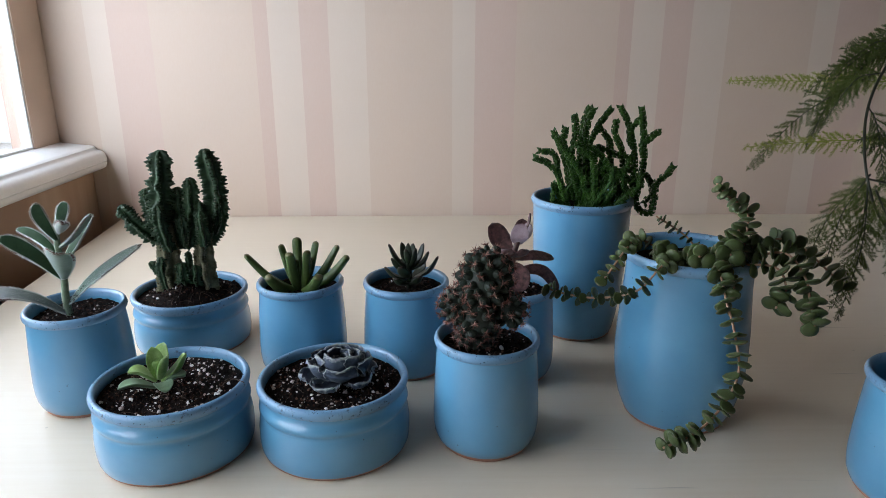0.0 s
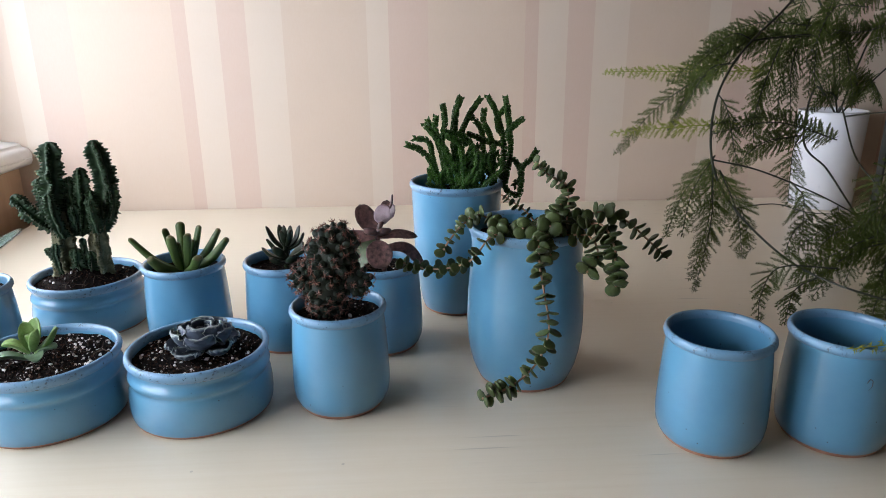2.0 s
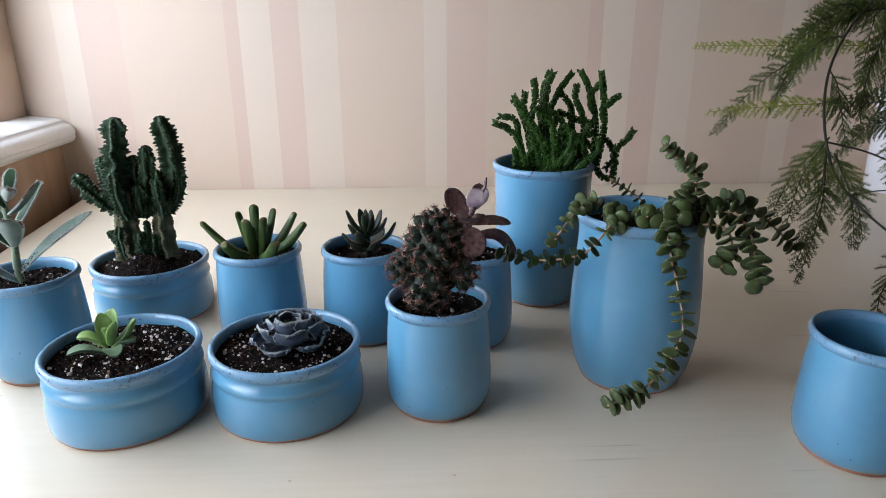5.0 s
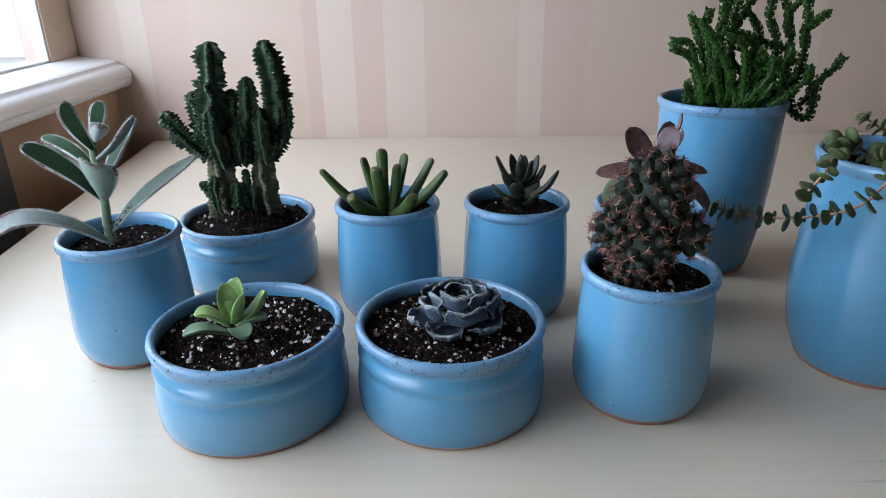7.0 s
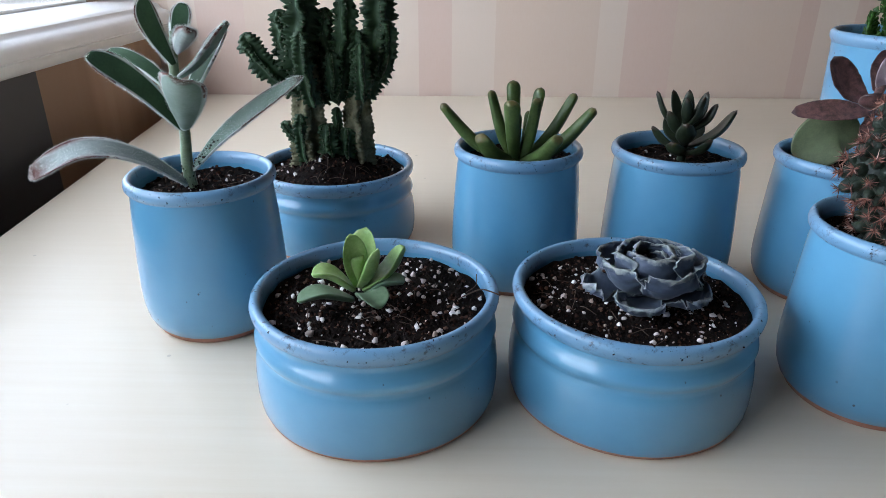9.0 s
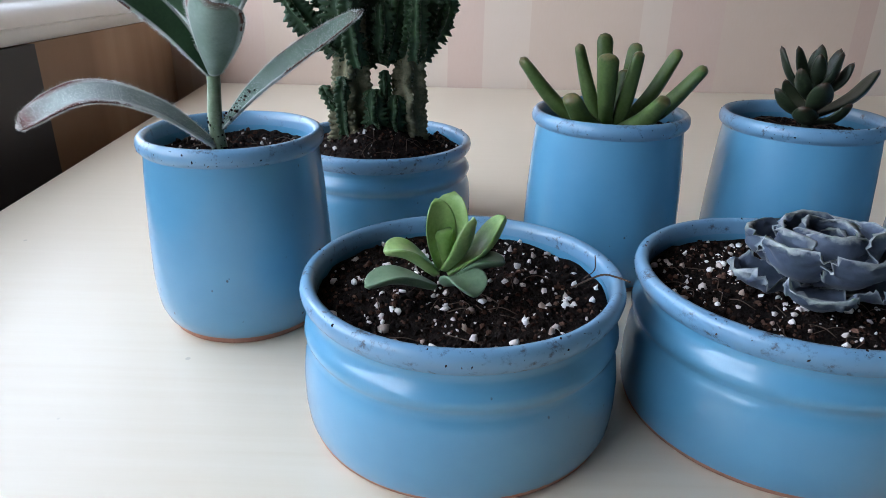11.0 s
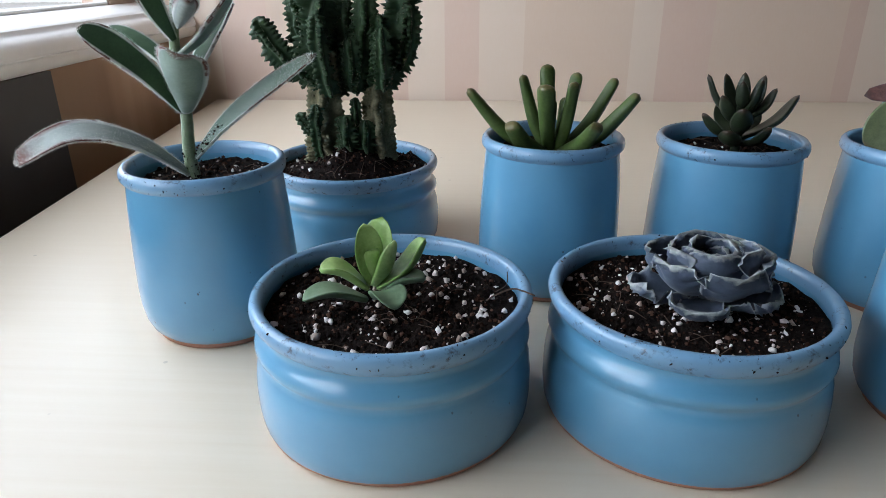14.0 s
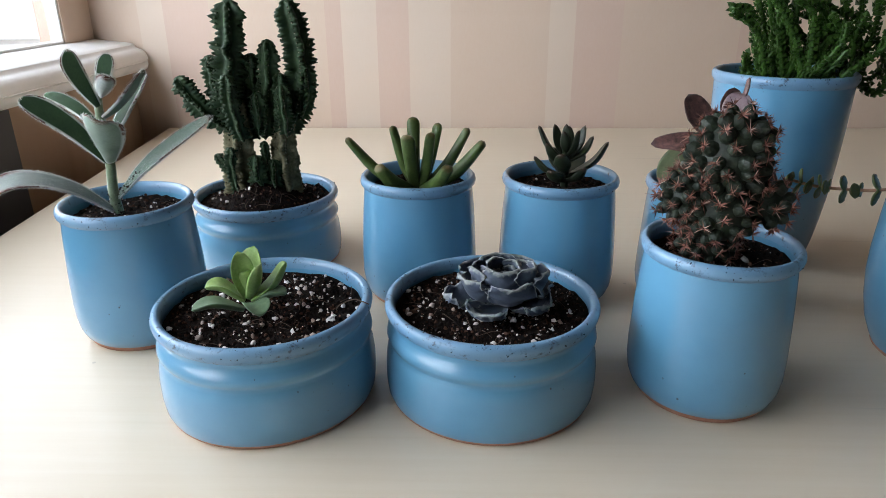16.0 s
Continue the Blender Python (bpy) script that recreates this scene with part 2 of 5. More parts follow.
def box(lo, hi, bevel=0.0):
    return box_into(bmesh.new(), lo, hi, bevel)


def lathe(profile, steps=72, wobble=0.0, seed=0):
    """A turned body from (radius, height) pairs; wobble makes it slightly out of round."""
    bm, rings = bmesh.new(), []
    for r, z in profile:
        if r < 1e-5:
            rings.append([bm.verts.new((0, 0, z))])
            continue
        ring = []
        for k in range(steps):
            a = 2 * math.pi * k / steps
            w = 1 + wobble * noise.noise(Vector((math.cos(a) * 1.3, math.sin(a) * 1.3, z * 25 + seed)))
            ring.append(bm.verts.new((r * w * math.cos(a), r * w * math.sin(a), z)))
        rings.append(ring)
    for lo, hi in zip(rings, rings[1:]):
        for k in range(steps):
            j = (k + 1) % steps
            if len(lo) == 1:
                bm.faces.new((lo[0], hi[j], hi[k]))
            elif len(hi) == 1:
                bm.faces.new((lo[k], lo[j], hi[0]))
            else:
                bm.faces.new((lo[k], lo[j], hi[j], hi[k]))
    bmesh.ops.recalc_face_normals(bm, faces=bm.faces)
    return bm


def curve_points(points, steps=10):
    """A smooth line (Catmull-Rom) through the points."""
    p = [Vector(q) for q in points]
    p = [2 * p[0] - p[1], *p, 2 * p[-1] - p[-2]]
    out = []
    for a, b, c, d in zip(p, p[1:], p[2:], p[3:]):
        for k in range(steps):
            t = k / steps
            out.append(0.5 * ((2 * b) + (c - a) * t + (2 * a - 5 * b + 4 * c - d) * t * t + (3 * b - a - 3 * c + d) * t ** 3))
    out.append(p[-2].copy())
    return out


def tube_into(bm, line, radius, sides=8, cap=True):
    """A tube along a line; radius is a number or a function of 0..1."""
    rings, n = [], len(line)
    up = Vector((0.31, 0.17, 0.93))
    for k, c in enumerate(line):
        d = (line[min(k + 1, n - 1)] - line[max(k - 1, 0)]).normalized()
        x = d.cross(up)
        x = x.normalized() if x.length > 1e-4 else d.orthogonal().normalized()
        up = x.cross(d)
        r = radius(k / (n - 1)) if callable(radius) else radius
        rings.append([bm.verts.new(c + r * (math.cos(a) * x + math.sin(a) * up)) for a in (2 * math.pi * j / sides for j in range(sides))])
    for a, b in zip(rings, rings[1:]):
        for j in range(sides):
            i = (j + 1) % sides
            bm.faces.new((a[j], a[i], b[i], b[j]))
    if cap:
        bm.faces.new(rings[0][::-1])
        bm.faces.new(rings[-1])
    return bm


def tube(points, radius, sides=8, steps=8):
    return tube_into(bmesh.new(), curve_points(points, steps), radius, sides)


# ---- the room ----
WALL_Y, WALL_X, ROOM_X, ROOM_Y, FLOOR_Z, CEIL_Z = 1.19, -0.662, 3.4, -3.2, -0.75, 1.75


def structure(name, bm, material, label, category):
    return tagged(part(name, bm, material, smooth=False), label, category, kind="structure")


structure("wall_north", box((WALL_X - 0.04, WALL_Y, FLOOR_Z), (ROOM_X + 0.2, WALL_Y + 0.12, CEIL_Z)), WALLPAPER_BACK, "beige and dusty pink striped wallpaper wall", "wall")
west = bmesh.new()
box_into(west, (WALL_X - 0.04, WIN_Y1, FLOOR_Z), (WALL_X, WALL_Y - 0.001, CEIL_Z))
box_into(west, (WALL_X - 0.04, WIN_Y0, WIN_Z1), (WALL_X, WIN_Y1, CEIL_Z))
box_into(west, (WALL_X - 0.04, ROOM_Y, FLOOR_Z), (WALL_X, WIN_Y0, CEIL_Z))
box_into(west, (WALL_X - 0.04, WIN_Y0, FLOOR_Z), (WALL_X, WIN_Y1, 0.085))
structure("wall_west", west, WALLPAPER_SIDE, "striped wallpaper wall with a wide window", "wall")
# rest of the room: added out of view, darkened to hold fill light down
structure("wall_east", box((ROOM_X, ROOM_Y, FLOOR_Z), (ROOM_X + 0.12, WALL_Y, CEIL_Z)), ROOM_WALL, "plain dark brown side wall added out of view", "wall")
structure("wall_south", box((WALL_X - 0.3, ROOM_Y - 0.12, FLOOR_Z), (ROOM_X + 0.2, ROOM_Y, CEIL_Z)), ROOM_WALL, "plain dark brown rear wall added out of view", "wall")
structure("floor", box((WALL_X - 0.3, ROOM_Y - 0.12, FLOOR_Z - 0.1), (ROOM_X + 0.2, WALL_Y + 0.12, FLOOR_Z)), FLOORING, "brown wooden floor", "floor")
structure("ceiling", box((WALL_X - 0.3, ROOM_Y - 0.12, CEIL_Z), (ROOM_X + 0.2, WALL_Y + 0.12, CEIL_Z + 0.1)), CEILING, "plain dull brown ceiling added out of view", "ceiling")

def shaded_stripes():
    """Striped wallpaper below the sill, with its shade painted in as brown bands."""
    n = Nodes("shaded_wallpaper", 0.5)
    band = n.noise(9, 2, stretch=(1, 1, 0.01))
    grain = n.noise(60, 4, stretch=(1, 1, 0.06))
    c = n.ramp(band, [(0.40, (0.35, 0.215, 0.125)), (0.50, (0.47, 0.30, 0.18)), (0.60, (0.58, 0.39, 0.25))])
    n.color(n.mix(n.math("MULTIPLY", grain, 0.4), c, (0.30, 0.18, 0.105)))
    n.rough(grain, 0.4, 0.6)
    n.bump(grain, 0.08, 0.0005)
    return n.mat


# wall below the sill, a little in front of the upper wall, and a dark grey panel on it
structure("wall_west_lower", box((WALL_X, -1.5, FLOOR_Z), (-0.612, WALL_Y - 0.001, 0.086)), shaded_stripes(), "striped wallpaper below the window sill, its shade painted in as brown", "wall")
grey = tagged(part("wall_panel", box((-0.611, -0.6, FLOOR_Z + 0.01), (-0.604, 0.866, 0.0865)), GREY_PANEL, smooth=False), "dark grey flat panel standing against the wall under the window sill", "panel")

# window sill: moulded nose, extruded along y
sill_profile = [(-0.86, 0.1372), (-0.66, 0.1370), (-0.608, 0.1318), (-0.602, 0.1308), (-0.599, 0.1290), (-0.5975, 0.1255), (-0.594, 0.1232), (-0.5885, 0.1222), (-0.5840, 0.1180),
                (-0.5812, 0.1120), (-0.5805, 0.1062), (-0.5828, 0.1047), (-0.5815, 0.1034), (-0.5818, 0.0990), (-0.5842, 0.0942), (-0.5890, 0.0910), (-0.612, 0.0885), (-0.86, 0.0885)]
bm = bmesh.new()
ends = [[bm.verts.new((x, y, z)) for x, z in sill_profile] for y in (WIN_Y0 - 0.1, WALL_Y - 0.006, WALL_Y - 0.002)]
for v in ends[2]:
    v.co.x -= 0.002
for a, b in zip(ends, ends[1:]):
    for k in range(len(a)):
        bm.faces.new((a[k], a[k - 1], b[k - 1], b[k]))
bm.faces.new(ends[0])
bm.faces.new(ends[-1][::-1])
bmesh.ops.recalc_face_normals(bm, faces=bm.faces)
sill = part("window_sill", bm, WHITE_PAINT)
sill.data.set_sharp_from_angle(angle=radians(35))
tagged(sill, "cream white painted window sill with a rounded nose", "window sill", kind="structure")

# window: frame, mullion, panes
window = tagged(new("window_1"), "white framed window with bright overcast daylight behind", "window", kind="structure")
fx0, fx1 = WALL_X - 0.022, WALL_X - 0.002
for lo, hi in (((fx0, WIN_Y1 - 0.004, WIN_Z0), (fx1, WIN_Y1, WIN_Z1)), ((fx0, WIN_Y0, WIN_Z0), (fx1, WIN_Y0 + 0.05, WIN_Z1)),
               ((fx0, WIN_Y0, WIN_Z1 - 0.05), (fx1, WIN_Y1, WIN_Z1)), ((fx0, WIN_Y0, WIN_Z0), (fx1, WIN_Y1, WIN_Z0 + 0.004))):
    part("window_frame", box(lo, hi, 0.0015), WHITE_PAINT, window, smooth=False)
glass = Nodes("window_glass", 0.02)
glass.bsdf.inputs["Transmission Weight"].default_value = 1.0
glass.bsdf.inputs["IOR"].default_value = 1.45
pane = part("pane", box((WALL_X - 0.014, WIN_Y0 + 0.01, WIN_Z0 + 0.002), (WALL_X - 0.010, WIN_Y1 - 0.003, WIN_Z1 - 0.01)), glass.mat, window, smooth=False)
pane.visible_shadow = False
sky_glow = Nodes("overcast_sky", 1.0)
sky_glow.bsdf.inputs["Base Color"].default_value = (0.8, 0.8, 0.8, 1)
sky_glow.bsdf.inputs["Emission Color"].default_value = (0.95, 0.98, 1.0, 1)
sky_glow.bsdf.inputs["Emission Strength"].default_value = 2.0
structure("backdrop", box((-2.6, -6.0, -1.5), (-2.55, 6.0, 5.0)), sky_glow.mat, "plain bright overcast sky outside the window", "sky")

# table
TABLE_X0, TABLE_X1, TABLE_Y0, TABLE_Y1 = -0.547, 1.35, -0.10, WALL_Y - 0.003
table = tagged(new("table"), "cream bleached wooden table with a smooth lacquered top", "table")
top = box((TABLE_X0, TABLE_Y0, -0.032), (TABLE_X1, TABLE_Y1, 0.0), 0.0025)
for v in top.verts:
    if v.co.x < 0:  # this end is skewed so its edge fits the camera's view
        v.co.x += 0.026 - 0.085 * (v.co.y - 0.65)
part("tabletop", top, WOOD, table, smooth=False)
for x in (TABLE_X0 + 0.10, TABLE_X1 - 0.12):
    for y in (TABLE_Y0 + 0.06, TABLE_Y1 - 0.12):
        part("leg", box((x, y, FLOOR_Z), (x + 0.06, y + 0.06, -0.033), 0.004), WOOD, table, smooth=False)
part("apron", box((TABLE_X0 + 0.05, TABLE_Y1 - 0.08, -0.12), (TABLE_X1 - 0.05, TABLE_Y1 - 0.055, -0.0325), 0.002), WOOD, table, smooth=False)
part("apron", box((TABLE_X0 + 0.11, TABLE_Y0 + 0.055, -0.12), (TABLE_X1 - 0.05, TABLE_Y0 + 0.08, -0.0325), 0.002), WOOD, table, smooth=False)


# ---- pots: turned stoneware, blue glaze, unglazed foot ----
JAR = dict(foot=0.0360, body=[(0.0360, 0.0032), (0.0388, 0.0062), (0.0408, 0.0115), (0.0418, 0.019), (0.0419, 0.028), (0.0412, 0.046), (0.0402, 0.064), (0.0392, 0.077), (0.0387, 0.0815), (0.0386, 0.0835)],
           rim=[(0.0386, 0.0835), (0.0390, 0.0842), (0.0399, 0.0848), (0.0407, 0.0858), (0.0411, 0.0876), (0.0407, 0.0898), (0.0394, 0.0915), (0.0380, 0.0916), (0.0367, 0.0902), (0.0361, 0.0880), (0.0360, 0.085)],
           inside=[(0.0360, 0.085), (0.0368, 0.07), (0.0375, 0.04), (0.036, 0.014), (0.03, 0.009), (0.0, 0.008)], soil=0.0815, soil_r=0.0362)
BOWL = dict(foot=0.0576, body=[(0.0576, 0.0026), (0.0588, 0.0055), (0.0594, 0.012), (0.0593, 0.021), (0.0585, 0.0285), (0.0572, 0.0325), (0.0563, 0.0342), (0.0567, 0.0356), (0.0578, 0.0372), (0.0584, 0.0390), (0.0580, 0.0408), (0.0566, 0.0430), (0.0551, 0.0452), (0.0549, 0.0466), (0.0553, 0.0485)],
            rim=[(0.0553, 0.0485), (0.0569, 0.0500), (0.0586, 0.0525), (0.0591, 0.0548), (0.0585, 0.0570), (0.0571, 0.0582), (0.0553, 0.0581), (0.0540, 0.0570), (0.0534, 0.0550), (0.0533, 0.052)],
            inside=[(0.0533, 0.052), (0.054, 0.04), (0.053, 0.015), (0.045, 0.008), (0.0, 0.007)], soil=0.0495, soil_r=0.0535)
TALL = dict(foot=0.0385, body=[(0.0385, 0.003), (0.0405, 0.008), (0.0425, 0.018), (0.0450, 0.034), (0.0475, 0.055), (0.0492, 0.08), (0.0503, 0.11), (0.0510, 0.136), (0.0512, 0.143)],
            rim=[(0.0512, 0.143), (0.0522, 0.1445), (0.0533, 0.1465), (0.0534, 0.149), (0.0526, 0.151), (0.0512, 0.152), (0.0498, 0.1516), (0.0489, 0.150), (0.0487, 0.147)],
            inside=[(0.0487, 0.147), (0.0475, 0.11), (0.044, 0.05), (0.036, 0.012), (0.0, 0.010)], soil=0.137, soil_r=0.0488)
VASE = dict(foot=0.0425, body=[(0.0425, 0.003), (0.0450, 0.008), (0.0485, 0.017), (0.0516, 0.031), (0.0533, 0.047), (0.0536, 0.062), (0.0528, 0.082), (0.0512, 0.103), (0.0498, 0.122), (0.0497, 0.132), (0.0506, 0.1385)],
            rim=[(0.0506, 0.1385), (0.0516, 0.140), (0.0526, 0.142), (0.0528, 0.1445), (0.0520, 0.1465), (0.0506, 0.1474), (0.0492, 0.147), (0.0483, 0.1455), (0.0481, 0.143)],
            inside=[(0.0481, 0.143), (0.0475, 0.12), (0.051, 0.06), (0.04, 0.012), (0.0, 0.010)], soil=0.1335, soil_r=0.0482)


def pot_into(thing, shape, seed):
    """Pot with rim, lining and unglazed foot, as parts of a thing."""
    w = 0.006
    pot = part("pot", lathe(shape["body"], 80, w, seed), GLAZE, thing, "sky-blue glazed stoneware pot")
    part("rim", lathe(shape["rim"], 80, w, seed), RIM, pot, "rolled blue rim with soil smudges")
    part("lining", lathe(shape["inside"], 56), GLAZE, pot)
    f = shape["foot"]
    part("foot", lathe([(0, 0.0015), (f - 0.006, 0.0015), (f - 0.004, 0.0), (f - 0.0015, 0.0), (f - 0.0003, 0.0012), (f, 0.0032)], 72), TERRACOTTA, pot, "unglazed terracotta foot ring")
    return pot


def at(thing, x, y, turn=0.0):
    thing.matrix_world = pose(x, y, 0, 0, 0, turn)
    return thing


POTS = {"B1": (-0.2024, 0.4500), "B2": (-0.0773, 0.4550), "B3": (-0.2563, 0.6508), "C1": (0.3408, 0.3788), "C2": (0.4379, 0.3737), "P1": (-0.3077, 0.5229),
        "P2": (-0.1250, 0.5837), "P3": (-0.0239, 0.5832), "P4": (0.0435, 0.4548), "P5": (0.0755, 0.5702), "V1": (0.1609, 0.6712), "V2": (0.2113, 0.4949)}

for key, label in (("C1", "empty sky-blue glazed stoneware jar standing on the table"), ("C2", "empty sky-blue glazed stoneware jar with a small scratched mark")):
    jar = tagged(new("stoneware_jar"), label, "jar", "empty jars")
    pot_into(jar, JAR, 3 if key == "C1" else 7)
    if key == "C2":
        SCRATCH = two_tone("dark_scratch", (0.05, 0.06, 0.08), (0.09, 0.10, 0.12), 300, 0.7, 0.1)
        loop = [(0.0424 * math.sin(a), -0.0424 * math.cos(a), z) for a, z in ((-0.16, 0.066), (-0.12, 0.069), (-0.07, 0.0675), (-0.075, 0.063), (-0.12, 0.0605))]
        part("scratch", tube_into(bmesh.new(), curve_points([Vector((x * 0.948, y * 0.948, z)) for x, y, z in loop], 5), 0.00035, 5), SCRATCH, jar, "small dark curved scratch")
    at(jar, *POTS[key])


# ---- generators for plants and soil ----
def leaf_into(bm, line, face, width, thick, cup=0.0, ruffle=0.0, around=12, seed=0.0, hump=0.0, under=False, frill=0.0):
    """A fleshy leaf along a line: lens-shaped section, width given over 0..1, cupped towards face."""
    uv = bm.loops.layers.uv.get("UVMap") or bm.loops.layers.uv.new("UVMap")
    where, rings, n = {}, [], len(line)
    face = Vector(face)
    for k, c in enumerate(line):
        u = k / (n - 1)
        d = (line[min(k + 1, n - 1)] - line[max(k - 1, 0)]).normalized()
        side = d.cross(face)
        side = side.normalized() if side.length > 1e-4 else d.orthogonal().normalized()
        nrm = side.cross(d)
        w = width(u)
        if k in (0, n - 1) and w < 0.0002:
            v = bm.verts.new(c)
            where[v] = (u, 0.0)
            rings.append([v])
            continue
        ring = []
        th = thick * (0.55 + 0.45 * math.sin(math.pi * min(1.0, 0.15 + u * 0.8))) * min(1.0, w / (thick + 1e-6) * 1.2)
        for j in range(around):
            t = 2 * math.pi * j / around
            a, b = math.cos(t), math.sin(t)
            wave = ruffle * w * abs(a) ** 2 * (noise.noise(Vector((u * 5.0, a * 1.5, seed))) + 0.6 * noise.noise(Vector((u * 13.0, a * 2.5, seed + 9))))
            if frill:  # crinkled margin
                edge = max(abs(a) ** 5, min(1.0, max(0.0, u - 0.72) / 0.28)) * frill
                wave += edge * noise.noise(Vector((u * 19.0, a * 9.0, seed + 3)))
                w = width(u) * (1 + 0.16 * edge / max(frill, 1e-6) * noise.noise(Vector((u * 23.0, a * 4.0, seed + 6))))
            q = c + side * (w * a) + nrm * (th * b * (1 - 0.35 * a * a) + cup * w * a * a + wave - hump * w * (1 - a * a) * 0.3)
            v = bm.verts.new(q)
            where[v] = (u, abs(a))
            ring.append(v)
        rings.append(ring)
    made = []
    for a, b in zip(rings, rings[1:]):
        for j in range(around):
            i = (j + 1) % around
            if len(a) == 1 and len(b) == 1:
                continue
            if len(a) == 1:
                made.append(bm.faces.new((a[0], b[i], b[j])))
            elif len(b) == 1:
                made.append(bm.faces.new((a[j], a[i], b[0])))
            else:
                made.append(bm.faces.new((a[j], a[i], b[i], b[j])))
            if under and j >= around // 2:
                made[-1].material_index = 1
    for r, flip in ((rings[0], True), (rings[-1], False)):
        if len(r) > 1:
            made.append(bm.faces.new(r[::-1] if flip else r))
    for f in made:
        for loop in f.loops:
            loop[uv].uv = where[loop.vert]
    bmesh.ops.recalc_face_normals(bm, faces=made)
    return bm


def oval(w, peak=0.55, base=0.25, blunt=0.6):
    """Width over 0..1 of an oval leaf with a narrow base and a more or less blunt tip."""
    def f(u):
        if u < peak:
            return w * (base + (1 - base) * math.sin(0.5 * math.pi * u / peak))
        return w * max(0.0, 1 - ((u - peak) / (1 - peak)) ** 2) ** blunt
    return f


def finger(w):
    """Width of a round finger leaf that swells towards a blunt end."""
    return lambda u: w * (0.60 + 0.44 * u) * math.sqrt(max(0.0, 1 - (max(0.0, u - 0.9) / 0.1) ** 2))


def bits(name, templates, spots, material, parent, label="", smooth=False):
    """Many small solids in one mesh. spots: (template, matrix) pairs."""
    vs, fs = [], []
    for k, m in spots:
        tv, tf = templates[k]
        o = len(vs)
        vs.extend(tuple(m @ v) for v in tv)
        fs.extend(tuple(i + o for i in f) for f in tf)
    me = bpy.data.meshes.new(name)
    me.from_pydata(vs, [], fs)
    if smooth:
        me.shade_smooth()
    me.materials.append(material)
    ob = new(name, me)
    ob.parent = parent
    if label:
        ob["label"] = label
    ob["kind"] = "stuff"
    return ob


def lump(rng, rough=0.3):
    """A small irregular grain of 20 faces."""
    bm = bmesh.new()
    bmesh.ops.create_icosphere(bm, subdivisions=1, radius=1.0)
    vs = [v.co * (1 + rng.uniform(-rough, rough)) for v in bm.verts]
    index = {v: i for i, v in enumerate(bm.verts)}
    fs = [[index[v] for v in f.verts] for f in bm.faces]
    bm.free()
    return vs, fs


def turned(rng):
    return Euler((rng.uniform(0, 6.3), rng.uniform(0, 6.3), rng.uniform(0, 6.3))).to_matrix().to_4x4()


def soil_into(thing, shape, seed, mound=0.0, mound_at=(0, 0), perlite=30, crumbs=260, grain=0.0016):
    """Uneven soil surface with crumbs, fibres and white perlite."""
    rng = random.Random(seed)
    z0, R = shape["soil"], shape["soil_r"]

    def height(x, y):
        h = 0.0022 * noise.noise(Vector((x * 70, y * 70, seed * 3.1))) + 0.0012 * noise.noise(Vector((x * 230, y * 230, seed)))
        d2 = ((x - mound_at[0]) ** 2 + (y - mound_at[1]) ** 2) / (0.55 * R) ** 2
        return z0 + h + mound * math.exp(-d2)

    bm, rings = bmesh.new(), []
    for i in range(1, 27):
        r = R * i / 26
        rings.append([bm.verts.new((r * math.cos(a), r * math.sin(a), height(r * math.cos(a), r * math.sin(a)))) for a in (2 * math.pi * j / 64 for j in range(64))])
    mid = bm.verts.new((0, 0, height(0, 0)))
    for j in range(64):
        bm.faces.new((mid, rings[0][j], rings[0][(j + 1) % 64]))
    for a, b in zip(rings, rings[1:]):
        for j in range(64):
            bm.faces.new((a[j], b[j], b[(j + 1) % 64], a[(j + 1) % 64]))
    low = [bm.verts.new((0.96 * v.co.x, 0.96 * v.co.y, z0 - 0.012)) for v in rings[-1]]
    for j in range(64):
        bm.faces.new((rings[-1][j], low[j], low[(j + 1) % 64], rings[-1][(j + 1) % 64]))
    bm.faces.new(low[::-1])
    soil = part("soil", bm, SOIL, thing, "dark brown potting soil with white perlite")

    def spot(size, sink):
        a, r = rng.uniform(0, 2 * math.pi), (R - 0.002) * math.sqrt(rng.random())
        x, y = r * math.cos(a), r * math.sin(a)
        s = Matrix.Diagonal((size * rng.uniform(0.7, 1.3), size * rng.uniform(0.7, 1.3), size * rng.uniform(0.6, 1.0), 1))
        return Matrix.Translation((x, y, height(x, y) + sink * size)) @ turned(rng) @ s

    lumps = [lump(rng, 0.35) for _ in range(6)]
    round_lumps = [lump(rng, 0.40) for _ in range(6)]
    bits("crumb", lumps, [(rng.randrange(6), spot(grain * rng.choice((0.22, 0.3, 0.4, 0.5, 0.8)) * rng.uniform(0.8, 1.2), 0.15)) for _ in range(int(3.4 * crumbs))], CRUMB, soil)
    if perlite:
        bits("perlite", round_lumps, [(rng.randrange(6), spot(0.0015 * rng.choice((0.16, 0.2, 0.22, 0.26, 0.3, 0.36, 0.45, 0.6, 0.8, 1.05)) * rng.uniform(0.8, 1.25), 0.25)) for _ in range(int(2.3 * perlite))], PERLITE, soil, "white perlite grains", True)
    fibre = bmesh.new()
    for _ in range(26):
        a, r = rng.uniform(0, 6.28), 0.8 * R * math.sqrt(rng.random())
        p, t, l = Vector((r * math.cos(a), r * math.sin(a), 0)), rng.uniform(0, 6.28), rng.uniform(0.006, 0.016)
        q = p + l * Vector((math.cos(t), math.sin(t), 0))
        if q.length > R * 0.93:
            continue
        m = (p + q) / 2 + Vector((rng.uniform(-0.002, 0.002), rng.uniform(-0.002, 0.002), 0))
        tube_into(fibre, curve_points([(v.x, v.y, height(v.x, v.y) + h) for v, h in ((p, 0.0), (m, 0.0022), (q, 0.0006))], 4), 0.00018, 4)
    part("root_fibre", fibre, FIBRE, soil)["kind"] = "stuff"
    return soil


